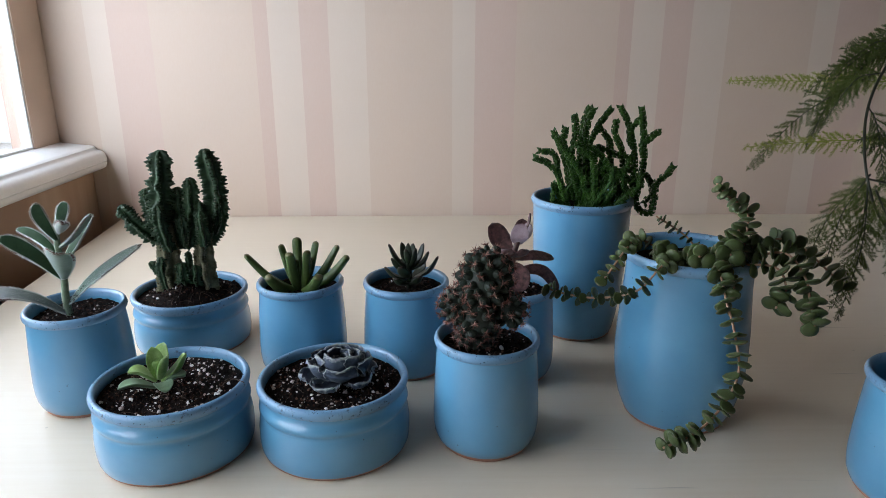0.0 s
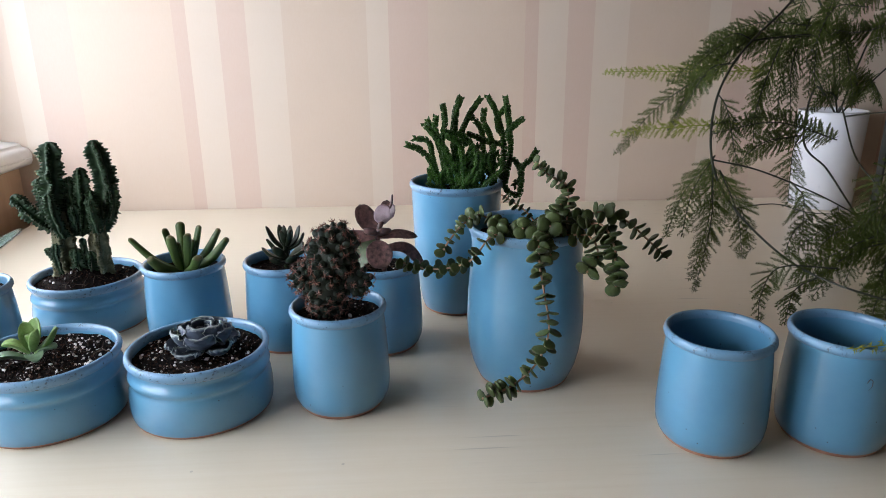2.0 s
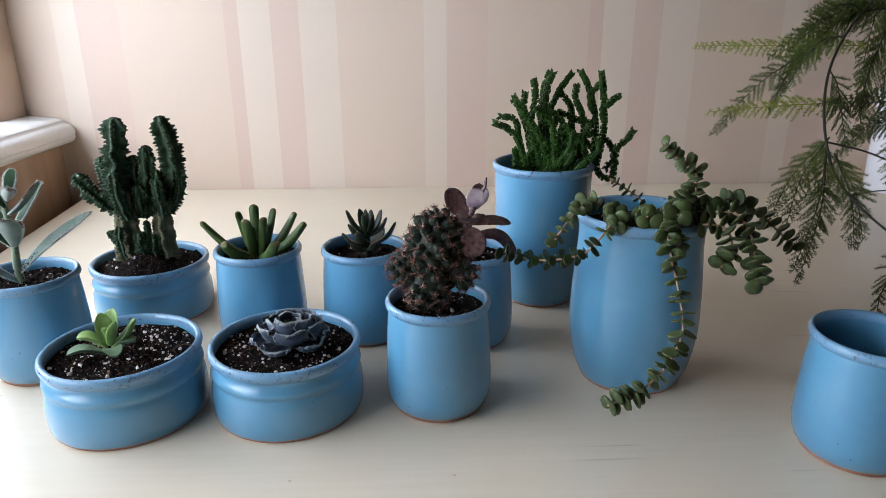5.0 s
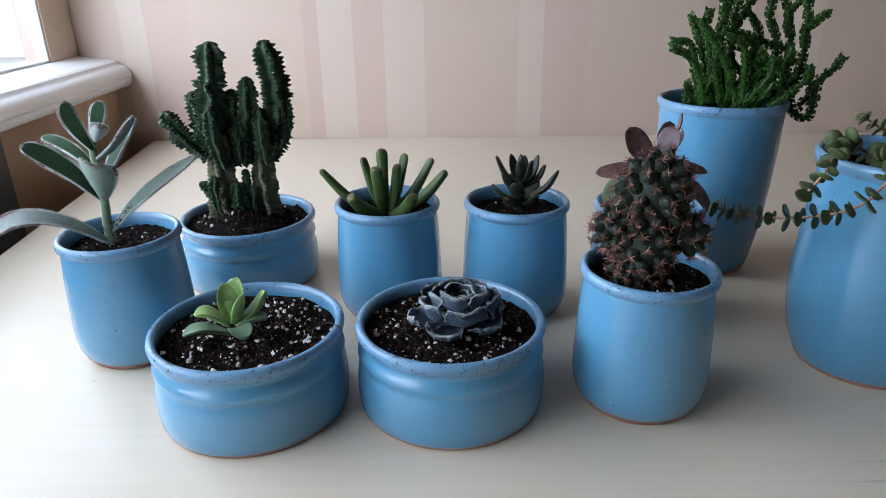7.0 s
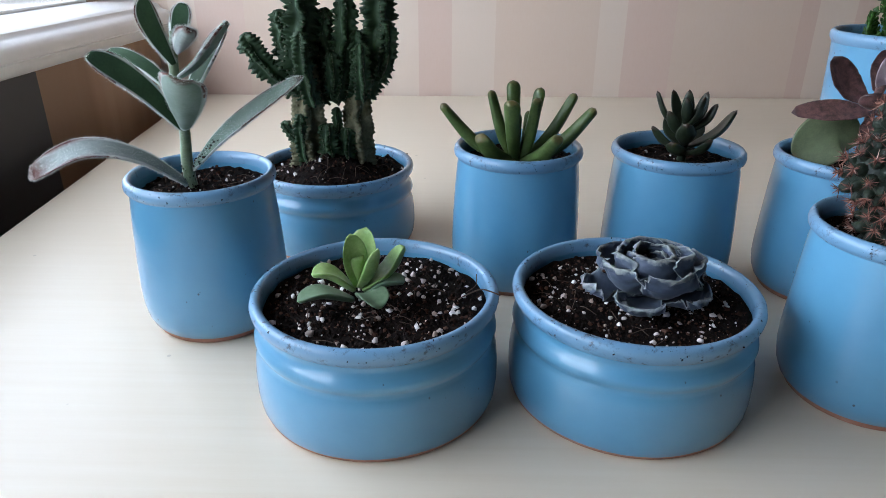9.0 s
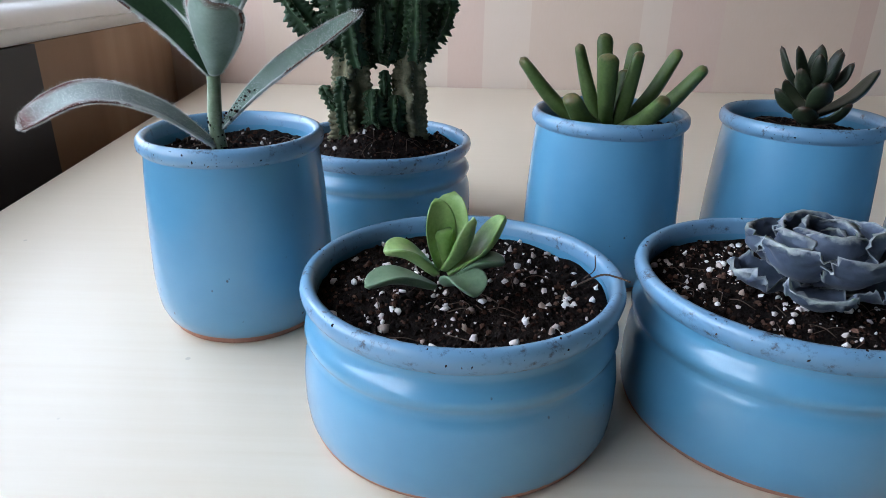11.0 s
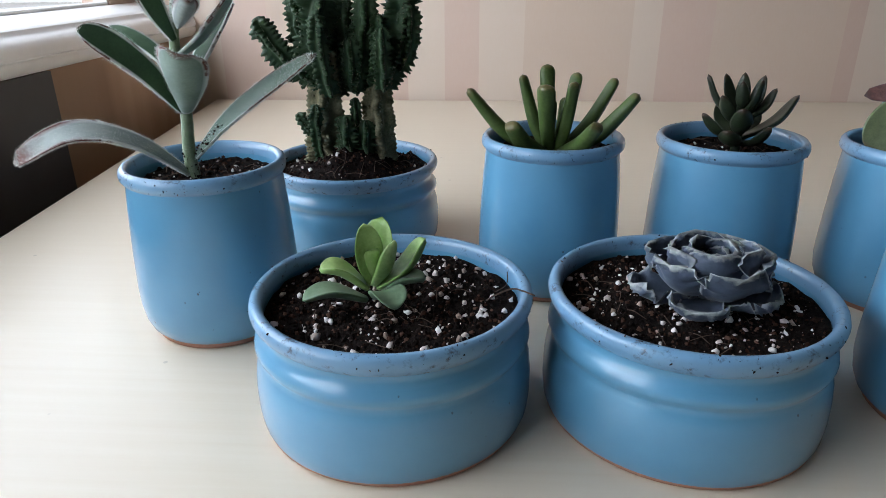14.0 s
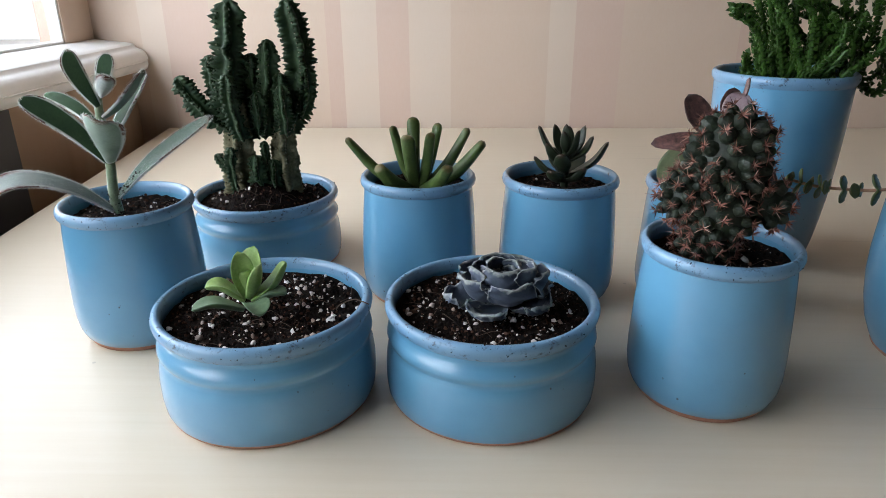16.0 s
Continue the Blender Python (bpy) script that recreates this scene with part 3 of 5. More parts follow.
def potted(kind, label, category, key, shape, seed, **soil):
    thing = tagged(new(kind), label, category, "blue pots with succulents")
    pot_into(thing, shape, seed)
    soil_into(thing, shape, seed, **soil)
    crumbs_on_rim(thing, shape, 60, seed + 500)
    at(thing, *POTS[key])
    return thing


def crumbs_on_rim(thing, shape, count, seed):
    """Crumbs of soil left on a rim and just below it."""
    rng = random.Random(seed)
    lumps = [lump(rng, 0.4) for _ in range(4)]
    top, spots = [(r, z) for r, z in shape["rim"][2:8]], []
    for _ in range(count):
        a = rng.gauss(rng.choice((-1.2, -2.0, 0.6, 2.4)), 0.35)
        k, f = rng.randrange(5), rng.random()
        r, z = (u + (v - u) * f for u, v in zip(top[k], top[k + 1]))
        size = rng.choice((0.00014, 0.0002, 0.0002, 0.00028, 0.0004)) * rng.uniform(0.8, 1.3)
        spots.append((rng.randrange(4), Matrix.Translation((r * math.cos(a), r * math.sin(a), z)) @ turned(rng) @ Matrix.Diagonal((1.5 * size, size, 0.7 * size, 1))))
    bits("soil_crumb", lumps, spots, CRUMB, thing, "dark crumbs of soil stuck to the rim")


FIBRE = two_tone("root_fibre", (0.045, 0.025, 0.016), (0.11, 0.065, 0.042), 200, 0.9, 0.2)


# ---- fuzzy panda plant in a jar ----
PLUSH = leaf_material("plush_leaf", (0.018, 0.050, 0.019), (0.042, 0.092, 0.038), ((0.10, 0.03, 0.018), 0.90, 1.0), 0.75, 0.12, 0.1, 90, 0.25, True, (0.66, 0.69, 0.64), 0.73)
PLUSH_PALE = leaf_material("pale_plush_leaf", (0.25, 0.295, 0.27), (0.40, 0.435, 0.41), ((0.09, 0.022, 0.011), 0.60, 0.86), 0.75, 0.7, 0.1, 90, 0.15, True, (0.60, 0.62, 0.58))
PLUSH_UNDER = leaf_material("plush_leaf_underside", (0.14, 0.20, 0.155), (0.23, 0.30, 0.245), ((0.12, 0.035, 0.02), 0.80, 1.0), 0.8, 0.5, 0.1, 90, 0.2, True, (0.66, 0.69, 0.64), 0.80)
PLUSH_STEM = leaf_material("plush_stem", (0.12, 0.17, 0.09), (0.24, 0.29, 0.18), None, 0.8, 0.9, 0.1, 120, 0.2)
HAIR = two_tone("white_hair", (0.62, 0.66, 0.62), (0.78, 0.80, 0.77), 300, 0.7, 0.0)

panda = potted("panda_plant", "fuzzy grey-green panda plant with brown leaf tips in a blue jar", "succulent", "P1", JAR, 11, perlite=26, crumbs=240)
stem = part("stem", tube([(-0.006, 0.000, 0.076), (-0.007, 0.0, 0.095), (-0.0055, 0.0, 0.116), (-0.006, 0.0, 0.148), (-0.003, 0.0, 0.166)], lambda u: 0.0036 * (1 - 0.4 * u), 12), PLUSH_STEM, panda, "woolly pale green stem")
NEEDLE = ([Vector((1, 0, 0)), Vector((-0.5, 0.87, 0)), Vector((-0.5, -0.87, 0)), Vector((0, 0, 1))], [(0, 1, 3), (1, 2, 3), (2, 0, 3), (0, 2, 1)])


def hairs_on(ob, count, length, thick, seed, margin=False):
    """Short white hairs over a mesh part, or along a leaf's margin alone."""
    rng, spots = random.Random(seed), []
    faces = [f for f in ob.data.polygons]
    if margin:
        uv = ob.data.uv_layers[0].data
        faces = [f for f in faces if sum(uv[i].uv[1] for i in f.loop_indices) / f.loop_total > 0.9 or sum(uv[i].uv[0] for i in f.loop_indices) / f.loop_total > 0.96]
    areas = np.cumsum([f.area for f in faces])
    for _ in range(count):
        f = faces[min(len(faces) - 1, int(np.searchsorted(areas, rng.random() * areas[-1])))]
        co = [ob.data.vertices[i].co for i in f.vertices]
        u, v = rng.random(), rng.random()
        p = co[0].lerp(co[1], u).lerp(co[-1].lerp(co[2], u) if len(co) == 4 else co[2], v)
        d = (f.normal + 0.55 * Vector((rng.uniform(-1, 1), rng.uniform(-1, 1), rng.uniform(-0.3, 1)))).normalized()
        spots.append((0, Matrix.Translation(p) @ d.to_track_quat("Z", "Y").to_matrix().to_4x4() @ Matrix.Diagonal((thick, thick, length * rng.uniform(0.6, 1.2), 1))))
    bits("fuzz", [NEEDLE], spots, HAIR, ob)


def panda_leaf(k, line, face, w, cup):
    """A felted leaf: its line, the way it faces, half width, cupping."""
    blunt = 0.30 if k == 0 else 0.45 if k == 4 else 0.55
    ob = part("leaf", leaf_into(bmesh.new(), curve_points(line, 8), face, oval(w * 0.9, 0.74 if k == 0 else 0.66, 0.26 if k < 2 else 0.30, blunt), 0.0022, cup, 0.06, 16, k, under=k not in (0, 9)), PLUSH_PALE if k in (0, 9) else [PLUSH_UNDER if k == 1 else PLUSH, PLUSH_UNDER], panda, "long drooping felted leaf with a rusty brown margin" if k == 0 else "")
    if k < 2:
        hairs_on(ob, 3600, 0.0009, 0.000055, 40 + k)
    hairs_on(ob, 1500 if k < 2 else 900, 0.0014, 0.00006, 60 + k, True)


panda_leaf(0, [(-0.008, -0.002, 0.084), (-0.026, -0.015, 0.1025), (-0.047, -0.030, 0.1105), (-0.0725, -0.040, 0.099)], (0.1, -0.5, 0.85), 0.0084, 0.35)
panda_leaf(1, [(-0.004, 0.000, 0.092), (0.012, 0.003, 0.108), (0.031, 0.005, 0.1225), (0.0605, 0.009, 0.1425)], (-0.35, -0.75, 0.6), 0.0062, 0.45)
panda_leaf(2, [(-0.006, -0.002, 0.116), (-0.017, -0.009, 0.135), (-0.030, -0.015, 0.149), (-0.041, -0.020, 0.157)], (0.25, -0.75, 0.6), 0.0078, 0.3)
panda_leaf(3, [(-0.007, 0.003, 0.130), (-0.022, 0.010, 0.143), (-0.037, 0.016, 0.150), (-0.050, 0.020, 0.1535)], (0.3, -0.5, 0.8), 0.0058, 0.3)
panda_leaf(4, [(-0.0045, -0.003, 0.116), (0.000, -0.012, 0.128), (0.004, -0.021, 0.139), (0.0075, -0.029, 0.1465)], (0.1, 0.75, 0.65), 0.0132, 0.45)
panda_leaf(5, [(-0.005, 0.002, 0.128), (0.003, 0.008, 0.140), (0.011, 0.014, 0.155), (0.018, 0.019, 0.1665)], (-0.55, -0.75, 0.3), 0.0080, 0.3)
panda_leaf(6, [(-0.004, 0.000, 0.143), (0.007, -0.001, 0.150), (0.017, 0.000, 0.160), (0.0255, 0.001, 0.171)], (-0.6, -0.2, 0.75), 0.0062, 0.5)
panda_leaf(7, [(-0.005, -0.002, 0.150), (-0.009, -0.006, 0.162), (-0.0115, -0.010, 0.174), (-0.0105, -0.0125, 0.184)], (0.45, -0.85, 0.2), 0.0062, 0.3)
panda_leaf(8, [(-0.003, 0.002, 0.156), (-0.003, 0.006, 0.164), (-0.002, 0.010, 0.172), (-0.001, 0.013, 0.179)], (0.15, -0.95, 0.2), 0.0058, 0.35)
panda_leaf(9, [(-0.002, -0.002, 0.156), (0.003, -0.009, 0.160), (0.008, -0.014, 0.165), (0.0125, -0.019, 0.1695)], (-0.1, 0.7, 0.7), 0.0060, 0.5)
hairs_on(stem, 4500, 0.0011, 0.000055, 77)
prng = random.Random(8)
grit = []
for _ in range(110):  # soil caught in the wool of the lower stem and of one leaf's base
    if prng.random() < 0.5:
        a, z = prng.uniform(0, 6.28), 0.082 + 0.016 * prng.random() ** 1.6
        p = Vector((-0.0065 + 0.0037 * math.cos(a), 0.0037 * math.sin(a), z))
    else:
        f, a = prng.random(), prng.uniform(0, 6.28)
        p = Vector((-0.003, 0.000, 0.093)).lerp(Vector((0.012, 0.003, 0.108)), f) + 0.0026 * Vector((math.cos(a), math.sin(a) - 0.3, 0.5))
    size = prng.choice((0.0003, 0.0004, 0.0006))
    grit.append((prng.randrange(3), Matrix.Translation(p) @ turned(prng) @ Matrix.Diagonal((size, size, size, 1))))
bits("soil_crumb", [lump(prng, 0.4) for _ in range(3)], grit, CRUMB, stem, "soil crumbs caught in the wool")

# ---- ribbed columnar cactus in a bowl ----
COLUMN = leaf_material("column_cactus_skin", (0.013, 0.034, 0.012), (0.038, 0.072, 0.027), None, 0.55, 0.0, 0.05, 150, 0.3)
CORKY = leaf_material("corky_cactus_skin", (0.060, 0.065, 0.030), (0.22, 0.19, 0.11), None, 0.8, 0.0, 0.0, 110, 0.2)
AREOLE = two_tone("areole_felt", (0.16, 0.14, 0.10), (0.30, 0.27, 0.20), 400, 0.9, 0.2)


def ribbed(line, radius, ribs=5, twist=0.0, seed=0.0, wave=0.0033, amp=1.0):
    """A ribbed column: sharp wavy ribs, bumps along each crest."""
    bm, rings, n, sides = bmesh.new(), [], len(line), ribs * 10
    up, length = Vector((0.2, 0.1, 0.97)), sum((b - a).length for a, b in zip(line, line[1:]))
    crest, run = [], 0.0
    x0 = Vector((1, 0, 0))
    for k, c in enumerate(line):
        u = k / (n - 1)
        d = (line[min(k + 1, n - 1)] - line[max(k - 1, 0)]).normalized()
        x = (x0 - d * x0.dot(d)).normalized()
        y = d.cross(x)
        R = radius(u)
        run = u * length
        ring = []
        for j in range(sides):
            t = 2 * math.pi * j / sides
            phase = ribs * (t + twist * u) / 2 + 0.85 * noise.noise(Vector((run * 120, seed, 0)))
            rib = abs(math.cos(phase)) ** 3.0
            id_rib = int(((t + twist * u) * ribs / (2 * math.pi)) + 0.5)
            bump = amp * rib ** 2 * (0.15 * math.sin(run * 2 * math.pi / wave + id_rib * 2.1) + 0.46 * noise.noise(Vector((run * 230, id_rib * 7.0, seed))))
            r = R * (0.54 + 0.46 * rib + bump)
            v = bm.verts.new(c + r * (math.cos(t) * x + math.sin(t) * y) + 0.0008 * rib * d * noise.noise(Vector((run * 400, j * 0.7, seed + 4))))
            ring.append(v)
            if j % 10 == 0 and k % 4 == 0:
                crest.append((v.co.copy(), (v.co - c).normalized()))
        rings.append(ring)
    for a, b in zip(rings, rings[1:]):
        for j in range(sides):
            i = (j + 1) % sides
            bm.faces.new((a[j], a[i], b[i], b[j]))
    bm.faces.new(rings[-1])
    bm.faces.new(rings[0][::-1])
    return bm, crest


def dome(R, base=0.8, tip=0.88):
    return lambda u: R * (base + (1 - base) * min(1, u / 0.35)) * (1.0 if u < tip else max(0.12, math.sqrt(max(0.0, 1 - ((u - tip) / (1 - tip)) ** 2)))) * (1 - 0.12 * u)


castle = potted("column_cactus", "dark green clustered columnar cactus with crinkled ribs in a blue bowl", "cactus", "B3", BOWL, 21, mound=0.021, mound_at=(0.0, -0.004), perlite=34, crumbs=520)
krng = random.Random(17)
KNOBS = [lump(krng, 0.25) for _ in range(4)]


def cactus_column(k, line, R, twist, mat, label):
    """One ribbed stem with knobs and felted areoles along its crests."""
    body, crest = ribbed(curve_points(line, 42), dome(R) if mat is COLUMN else (lambda u, R=R: R * (0.86 + 0.14 * math.cos(3 * u))), 5, twist, k * 3.7, amp=1.0 if mat is COLUMN else 0.35)
    ob = part("column" if mat is COLUMN else "trunk", body, mat, castle, label)
    knobs, felt = [], []
    for p, nrm in crest:
        if krng.random() < (0.85 if mat is COLUMN else 0.35):
            s = R * krng.uniform(0.05, 0.11)
            knobs.append((krng.randrange(4), Matrix.Translation(p - 0.2 * s * nrm) @ turned(krng) @ Matrix.Diagonal((s, s, s, 1))))
            felt.append((krng.randrange(4), Matrix.Translation(p + 0.7 * s * nrm) @ turned(krng) @ Matrix.Diagonal((0.4 * s, 0.4 * s, 0.4 * s, 1))))
    bits("tubercle", KNOBS, knobs, mat, ob, "", True)
    bits("areole", KNOBS, felt, AREOLE, ob, "tiny pale felted areoles")


cactus_column(0, [(-0.018, -0.004, 0.052), (-0.017, -0.004, 0.078), (-0.015, -0.005, 0.105), (-0.015, -0.006, 0.132)], 0.0150, 0.5, CORKY, "corky base of the cactus")
cactus_column(1, [(0.019, 0.000, 0.052), (0.0190, 0.000, 0.078), (0.020, 0.000, 0.105), (0.025, 0.000, 0.135)], 0.0128, 0.4, CORKY, "corky base of the cactus")
cactus_column(2, [(-0.014, -0.005, 0.108), (-0.019, -0.008, 0.136), (-0.0135, -0.010, 0.168), (-0.0085, -0.012, 0.2065)], 0.0128, 0.25, COLUMN, "")
cactus_column(3, [(0.023, 0.000, 0.108), (0.034, 0.000, 0.140), (0.0365, -0.002, 0.170), (0.0310, -0.005, 0.2065)], 0.0130, -0.3, COLUMN, "")
cactus_column(4, [(0.004, -0.003, 0.106), (0.009, -0.005, 0.125), (0.0135, -0.007, 0.150), (0.0155, -0.008, 0.1785)], 0.0092, 0.3, COLUMN, "")
cactus_column(5, [(-0.024, -0.006, 0.113), (-0.036, -0.010, 0.124), (-0.046, -0.014, 0.138), (-0.053, -0.017, 0.1525)], 0.0088, 0.5, COLUMN, "")
cactus_column(6, [(-0.010, -0.012, 0.104), (-0.0125, -0.019, 0.122), (-0.0135, -0.023, 0.140), (-0.0135, -0.025, 0.1545)], 0.0072, -0.4, COLUMN, "")
cactus_column(7, [(0.0045, -0.006, 0.062), (0.005, -0.007, 0.078), (0.0052, -0.007, 0.090), (0.005, -0.007, 0.101)], 0.0043, 0.4, COLUMN, "")
cactus_column(8, [(0.001, -0.010, 0.058), (0.000, -0.011, 0.068), (-0.001, -0.012, 0.078), (-0.001, -0.012, 0.090)], 0.0078, 0.4, COLUMN, "")
cactus_column(9, [(0.010, -0.008, 0.058), (0.011, -0.008, 0.068), (0.0115, -0.008, 0.076), (0.0115, -0.008, 0.086)], 0.0072, 0.2, COLUMN, "")
cactus_column(10, [(0.024, -0.008, 0.108), (0.0255, -0.014, 0.122), (0.0265, -0.018, 0.134), (0.0265, -0.020, 0.147)], 0.0066, 0.4, COLUMN, "")
cactus_column(11, [(-0.019, -0.008, 0.072), (-0.025, -0.010, 0.079), (-0.030, -0.011, 0.085), (-0.033, -0.011, 0.0915)], 0.0048, 0.6, COLUMN, "")
cactus_column(12, [(0.034, -0.002, 0.120), (0.040, -0.003, 0.130), (0.0425, -0.004, 0.144), (0.0425, -0.005, 0.160)], 0.0080, 0.5, COLUMN, "")
cactus_column(13, [(0.003, 0.003, 0.104), (0.004, 0.003, 0.120), (0.005, 0.003, 0.136), (0.006, 0.003, 0.150)], 0.0150, 0.3, COLUMN, "")
cactus_column(14, [(-0.012, 0.004, 0.100), (-0.014, 0.004, 0.120), (-0.018, 0.003, 0.138), (-0.020, 0.002, 0.152)], 0.0130, 0.2, COLUMN, "")
cactus_column(15, [(0.002, -0.004, 0.108), (0.001, -0.004, 0.128), (0.000, -0.004, 0.150), (-0.0005, -0.004, 0.168)], 0.0070, -0.5, COLUMN, "")
cactus_column(16, [(0.016, 0.002, 0.104), (0.021, -0.006, 0.120), (0.022, -0.008, 0.138), (0.0225, -0.009, 0.154)], 0.0075, -0.4, COLUMN, "")
cactus_column(17, [(-0.019, -0.002, 0.108), (-0.026, -0.003, 0.128), (-0.030, -0.004, 0.148), (-0.0305, -0.005, 0.167)], 0.0085, 0.4, COLUMN, "")
cactus_column(18, [(-0.018, -0.008, 0.056), (-0.020, -0.013, 0.072), (-0.020, -0.016, 0.086), (-0.019, -0.018, 0.098)], 0.0058, -0.3, COLUMN, "")
cactus_column(19, [(0.002, -0.006, 0.112), (0.004, -0.010, 0.120), (0.005, -0.013, 0.130), (0.005, -0.015, 0.140)], 0.0066, 0.3, COLUMN, "")

# ---- finger jade in a jar ----
JADE = leaf_material("finger_jade_leaf", (0.046, 0.078, 0.020), (0.095, 0.138, 0.042), ((0.13, 0.10, 0.042), 0.93, 1.0), 0.34, 0.0, 0.15, 70, 0.3)
jade = potted("finger_jade", "green succulent with blunt finger leaves in a blue jar", "succulent", "P2", JAR, 31, perlite=10, crumbs=240)
for k, (x, y, z, w) in enumerate([(-0.0495, -0.005, 0.118, 0.0042), (-0.0185, 0.008, 0.124, 0.0042), (-0.004, 0.015, 0.129, 0.0046), (-0.0067, -0.012, 0.1215, 0.0055), (0.0144, 0.018, 0.124, 0.0042),
                                  (0.010, -0.008, 0.1225, 0.0045), (0.036, 0.012, 0.1215, 0.0045), (0.047, 0.0, 0.1145, 0.0050), (0.0225, -0.0215, 0.1015, 0.0058), (-0.026, -0.0225, 0.102, 0.0060),
                                  (0.008, 0.010, 0.111, 0.0040), (-0.003, -0.005, 0.113, 0.0038)]):
    tip, root = Vector((x, y, z)), Vector((0.0015 * (1 if x > 0 else -1) + x * 0.06, y * 0.12, 0.080))
    mid = root.lerp(tip, 0.5) + Vector((0.02 * x, 0.02 * y, -0.003 - 0.05 * abs(x)))
    part("leaf", leaf_into(bmesh.new(), curve_points([root, mid, tip], 26), (-x, -y, 0.05), finger(w * 1.02), w * 0.95, 0.12, 0, 12, k), JADE, jade)

# ---- small dark succulent in a jar ----
DUSK = leaf_material("dusky_leaf", (0.011, 0.017, 0.009), (0.028, 0.038, 0.019), ((0.05, 0.026, 0.018), 0.86, 1.0), 0.36, 0.0, 0.08, 80, 0.4)
dusk = potted("dark_succulent", "small dark olive rosette succulent with pointed leaves in a blue jar", "succulent", "P3", JAR, 41, perlite=8, crumbs=240)
part("stem", tube([(0.003, 0, 0.078), (0.003, 0, 0.095), (0.003, 0, 0.112)], 0.0028, 8), DUSK, dusk)
for k, (x, y, z, w, h) in enumerate([(-0.0165, 0.005, 0.125, 0.0038, 0.100), (-0.0045, 0.012, 0.1245, 0.0038, 0.102), (0.0068, 0.015, 0.1225, 0.0038, 0.102), (0.017, 0.010, 0.1238, 0.0042, 0.100),
                                     (0.031, -0.005, 0.1155, 0.0066, 0.090), (-0.020, -0.006, 0.1055, 0.0056, 0.090), (-0.004, -0.022, 0.111, 0.0056, 0.093), (0.010, -0.006, 0.1238, 0.0036, 0.104),
                                     (-0.013, -0.013, 0.1165, 0.0042, 0.098), (0.013, -0.019, 0.1005, 0.0058, 0.087), (-0.010, -0.019, 0.0985, 0.0058, 0.087), (0.022, 0.004, 0.1175, 0.0040, 0.100),
                                     (0.0025, 0.002, 0.1265, 0.0034, 0.106), (0.000, -0.004, 0.1225, 0.0034, 0.106), (-0.004, 0.020, 0.106, 0.0055, 0.090), (0.018, 0.018, 0.104, 0.0055, 0.090)]):
    root, tip = Vector((0.003 + 0.08 * x, 0.08 * y, h)), Vector((x, y, z))
    mid = root.lerp(tip, 0.5) + Vector((0.14 * x, 0.14 * y, -0.002))
    part("leaf", leaf_into(bmesh.new(), curve_points([root, mid, tip], 8), (-x, -y, 0.02), oval(w * 1.08, 0.56, 0.36, 0.7), 0.0019, 0.3, 0, 12, k), DUSK, dusk)

# ---- bright green rosette in a bowl ----
LIME = leaf_material("bright_green_leaf", (0.17, 0.28, 0.07), (0.34, 0.47, 0.18), None, 0.36, 0.0, 0.25, 60, 0.25)
SAGE = leaf_material("grey_green_leaf", (0.10, 0.165, 0.09), (0.18, 0.255, 0.155), None, 0.42, 0.0, 0.15, 60, 0.25)
lime = potted("green_rosette", "small bright green rosette succulent in a wide blue bowl of soil", "succulent", "B1", BOWL, 51, perlite=150, crumbs=900, grain=0.0014)
for k, (x, y, z, w, h, mat) in enumerate([(-0.0100, -0.004, 0.0868, 0.0056, 0.060, LIME), (-0.0035, 0.004, 0.0868, 0.0068, 0.059, LIME), (0.0036, -0.012, 0.0826, 0.0050, 0.060, LIME), (0.0148, -0.002, 0.0800, 0.0056, 0.058, LIME),
                                          (-0.0280, -0.010, 0.0685, 0.0058, 0.058, LIME), (-0.0340, -0.017, 0.0580, 0.0052, 0.0530, SAGE), (0.0052, -0.023, 0.0585, 0.0062, 0.0550, SAGE), (0.0152, -0.008, 0.0645, 0.0046, 0.054, SAGE),
                                          (-0.0050, -0.006, 0.0760, 0.0036, 0.062, LIME)]):
    c = Vector((-0.0075, -0.004, 0))
    v = Vector((x, y, 0)) - c
    root = c + 0.1 * v + Vector((0, 0, h))
    mid = root.lerp(Vector((x, y, z)), 0.5) + (0.14 if k < 4 else 0.04) * v + Vector((0, 0, -0.001 if k < 4 else 0.0035))
    part("leaf", leaf_into(bmesh.new(), curve_points([root, mid, (x, y, z)], 9), (-v.x, -v.y - (0.004 if k < 4 else 0.0), 0.004 if k < 4 else 0.03), oval(w * 1.12, 0.60, 0.34, 0.55), 0.0019, 0.50, 0, 14, k), mat, lime)

part("loose_root", tube([(0.0401, -0.0021, 0.0525), (0.0435, -0.0073, 0.0575), (0.0500, -0.0057, 0.0597), (0.0544, -0.0083, 0.0602), (0.0593, -0.0099, 0.0590)], 0.00035, 6), FIBRE, lime, "thin brown root lying over the rim")
part("loose_root", tube([(0.0435, -0.0073, 0.0590), (0.0480, -0.0017, 0.0598), (0.0484, 0.0017, 0.0640)], 0.00022, 6), FIBRE, lime)

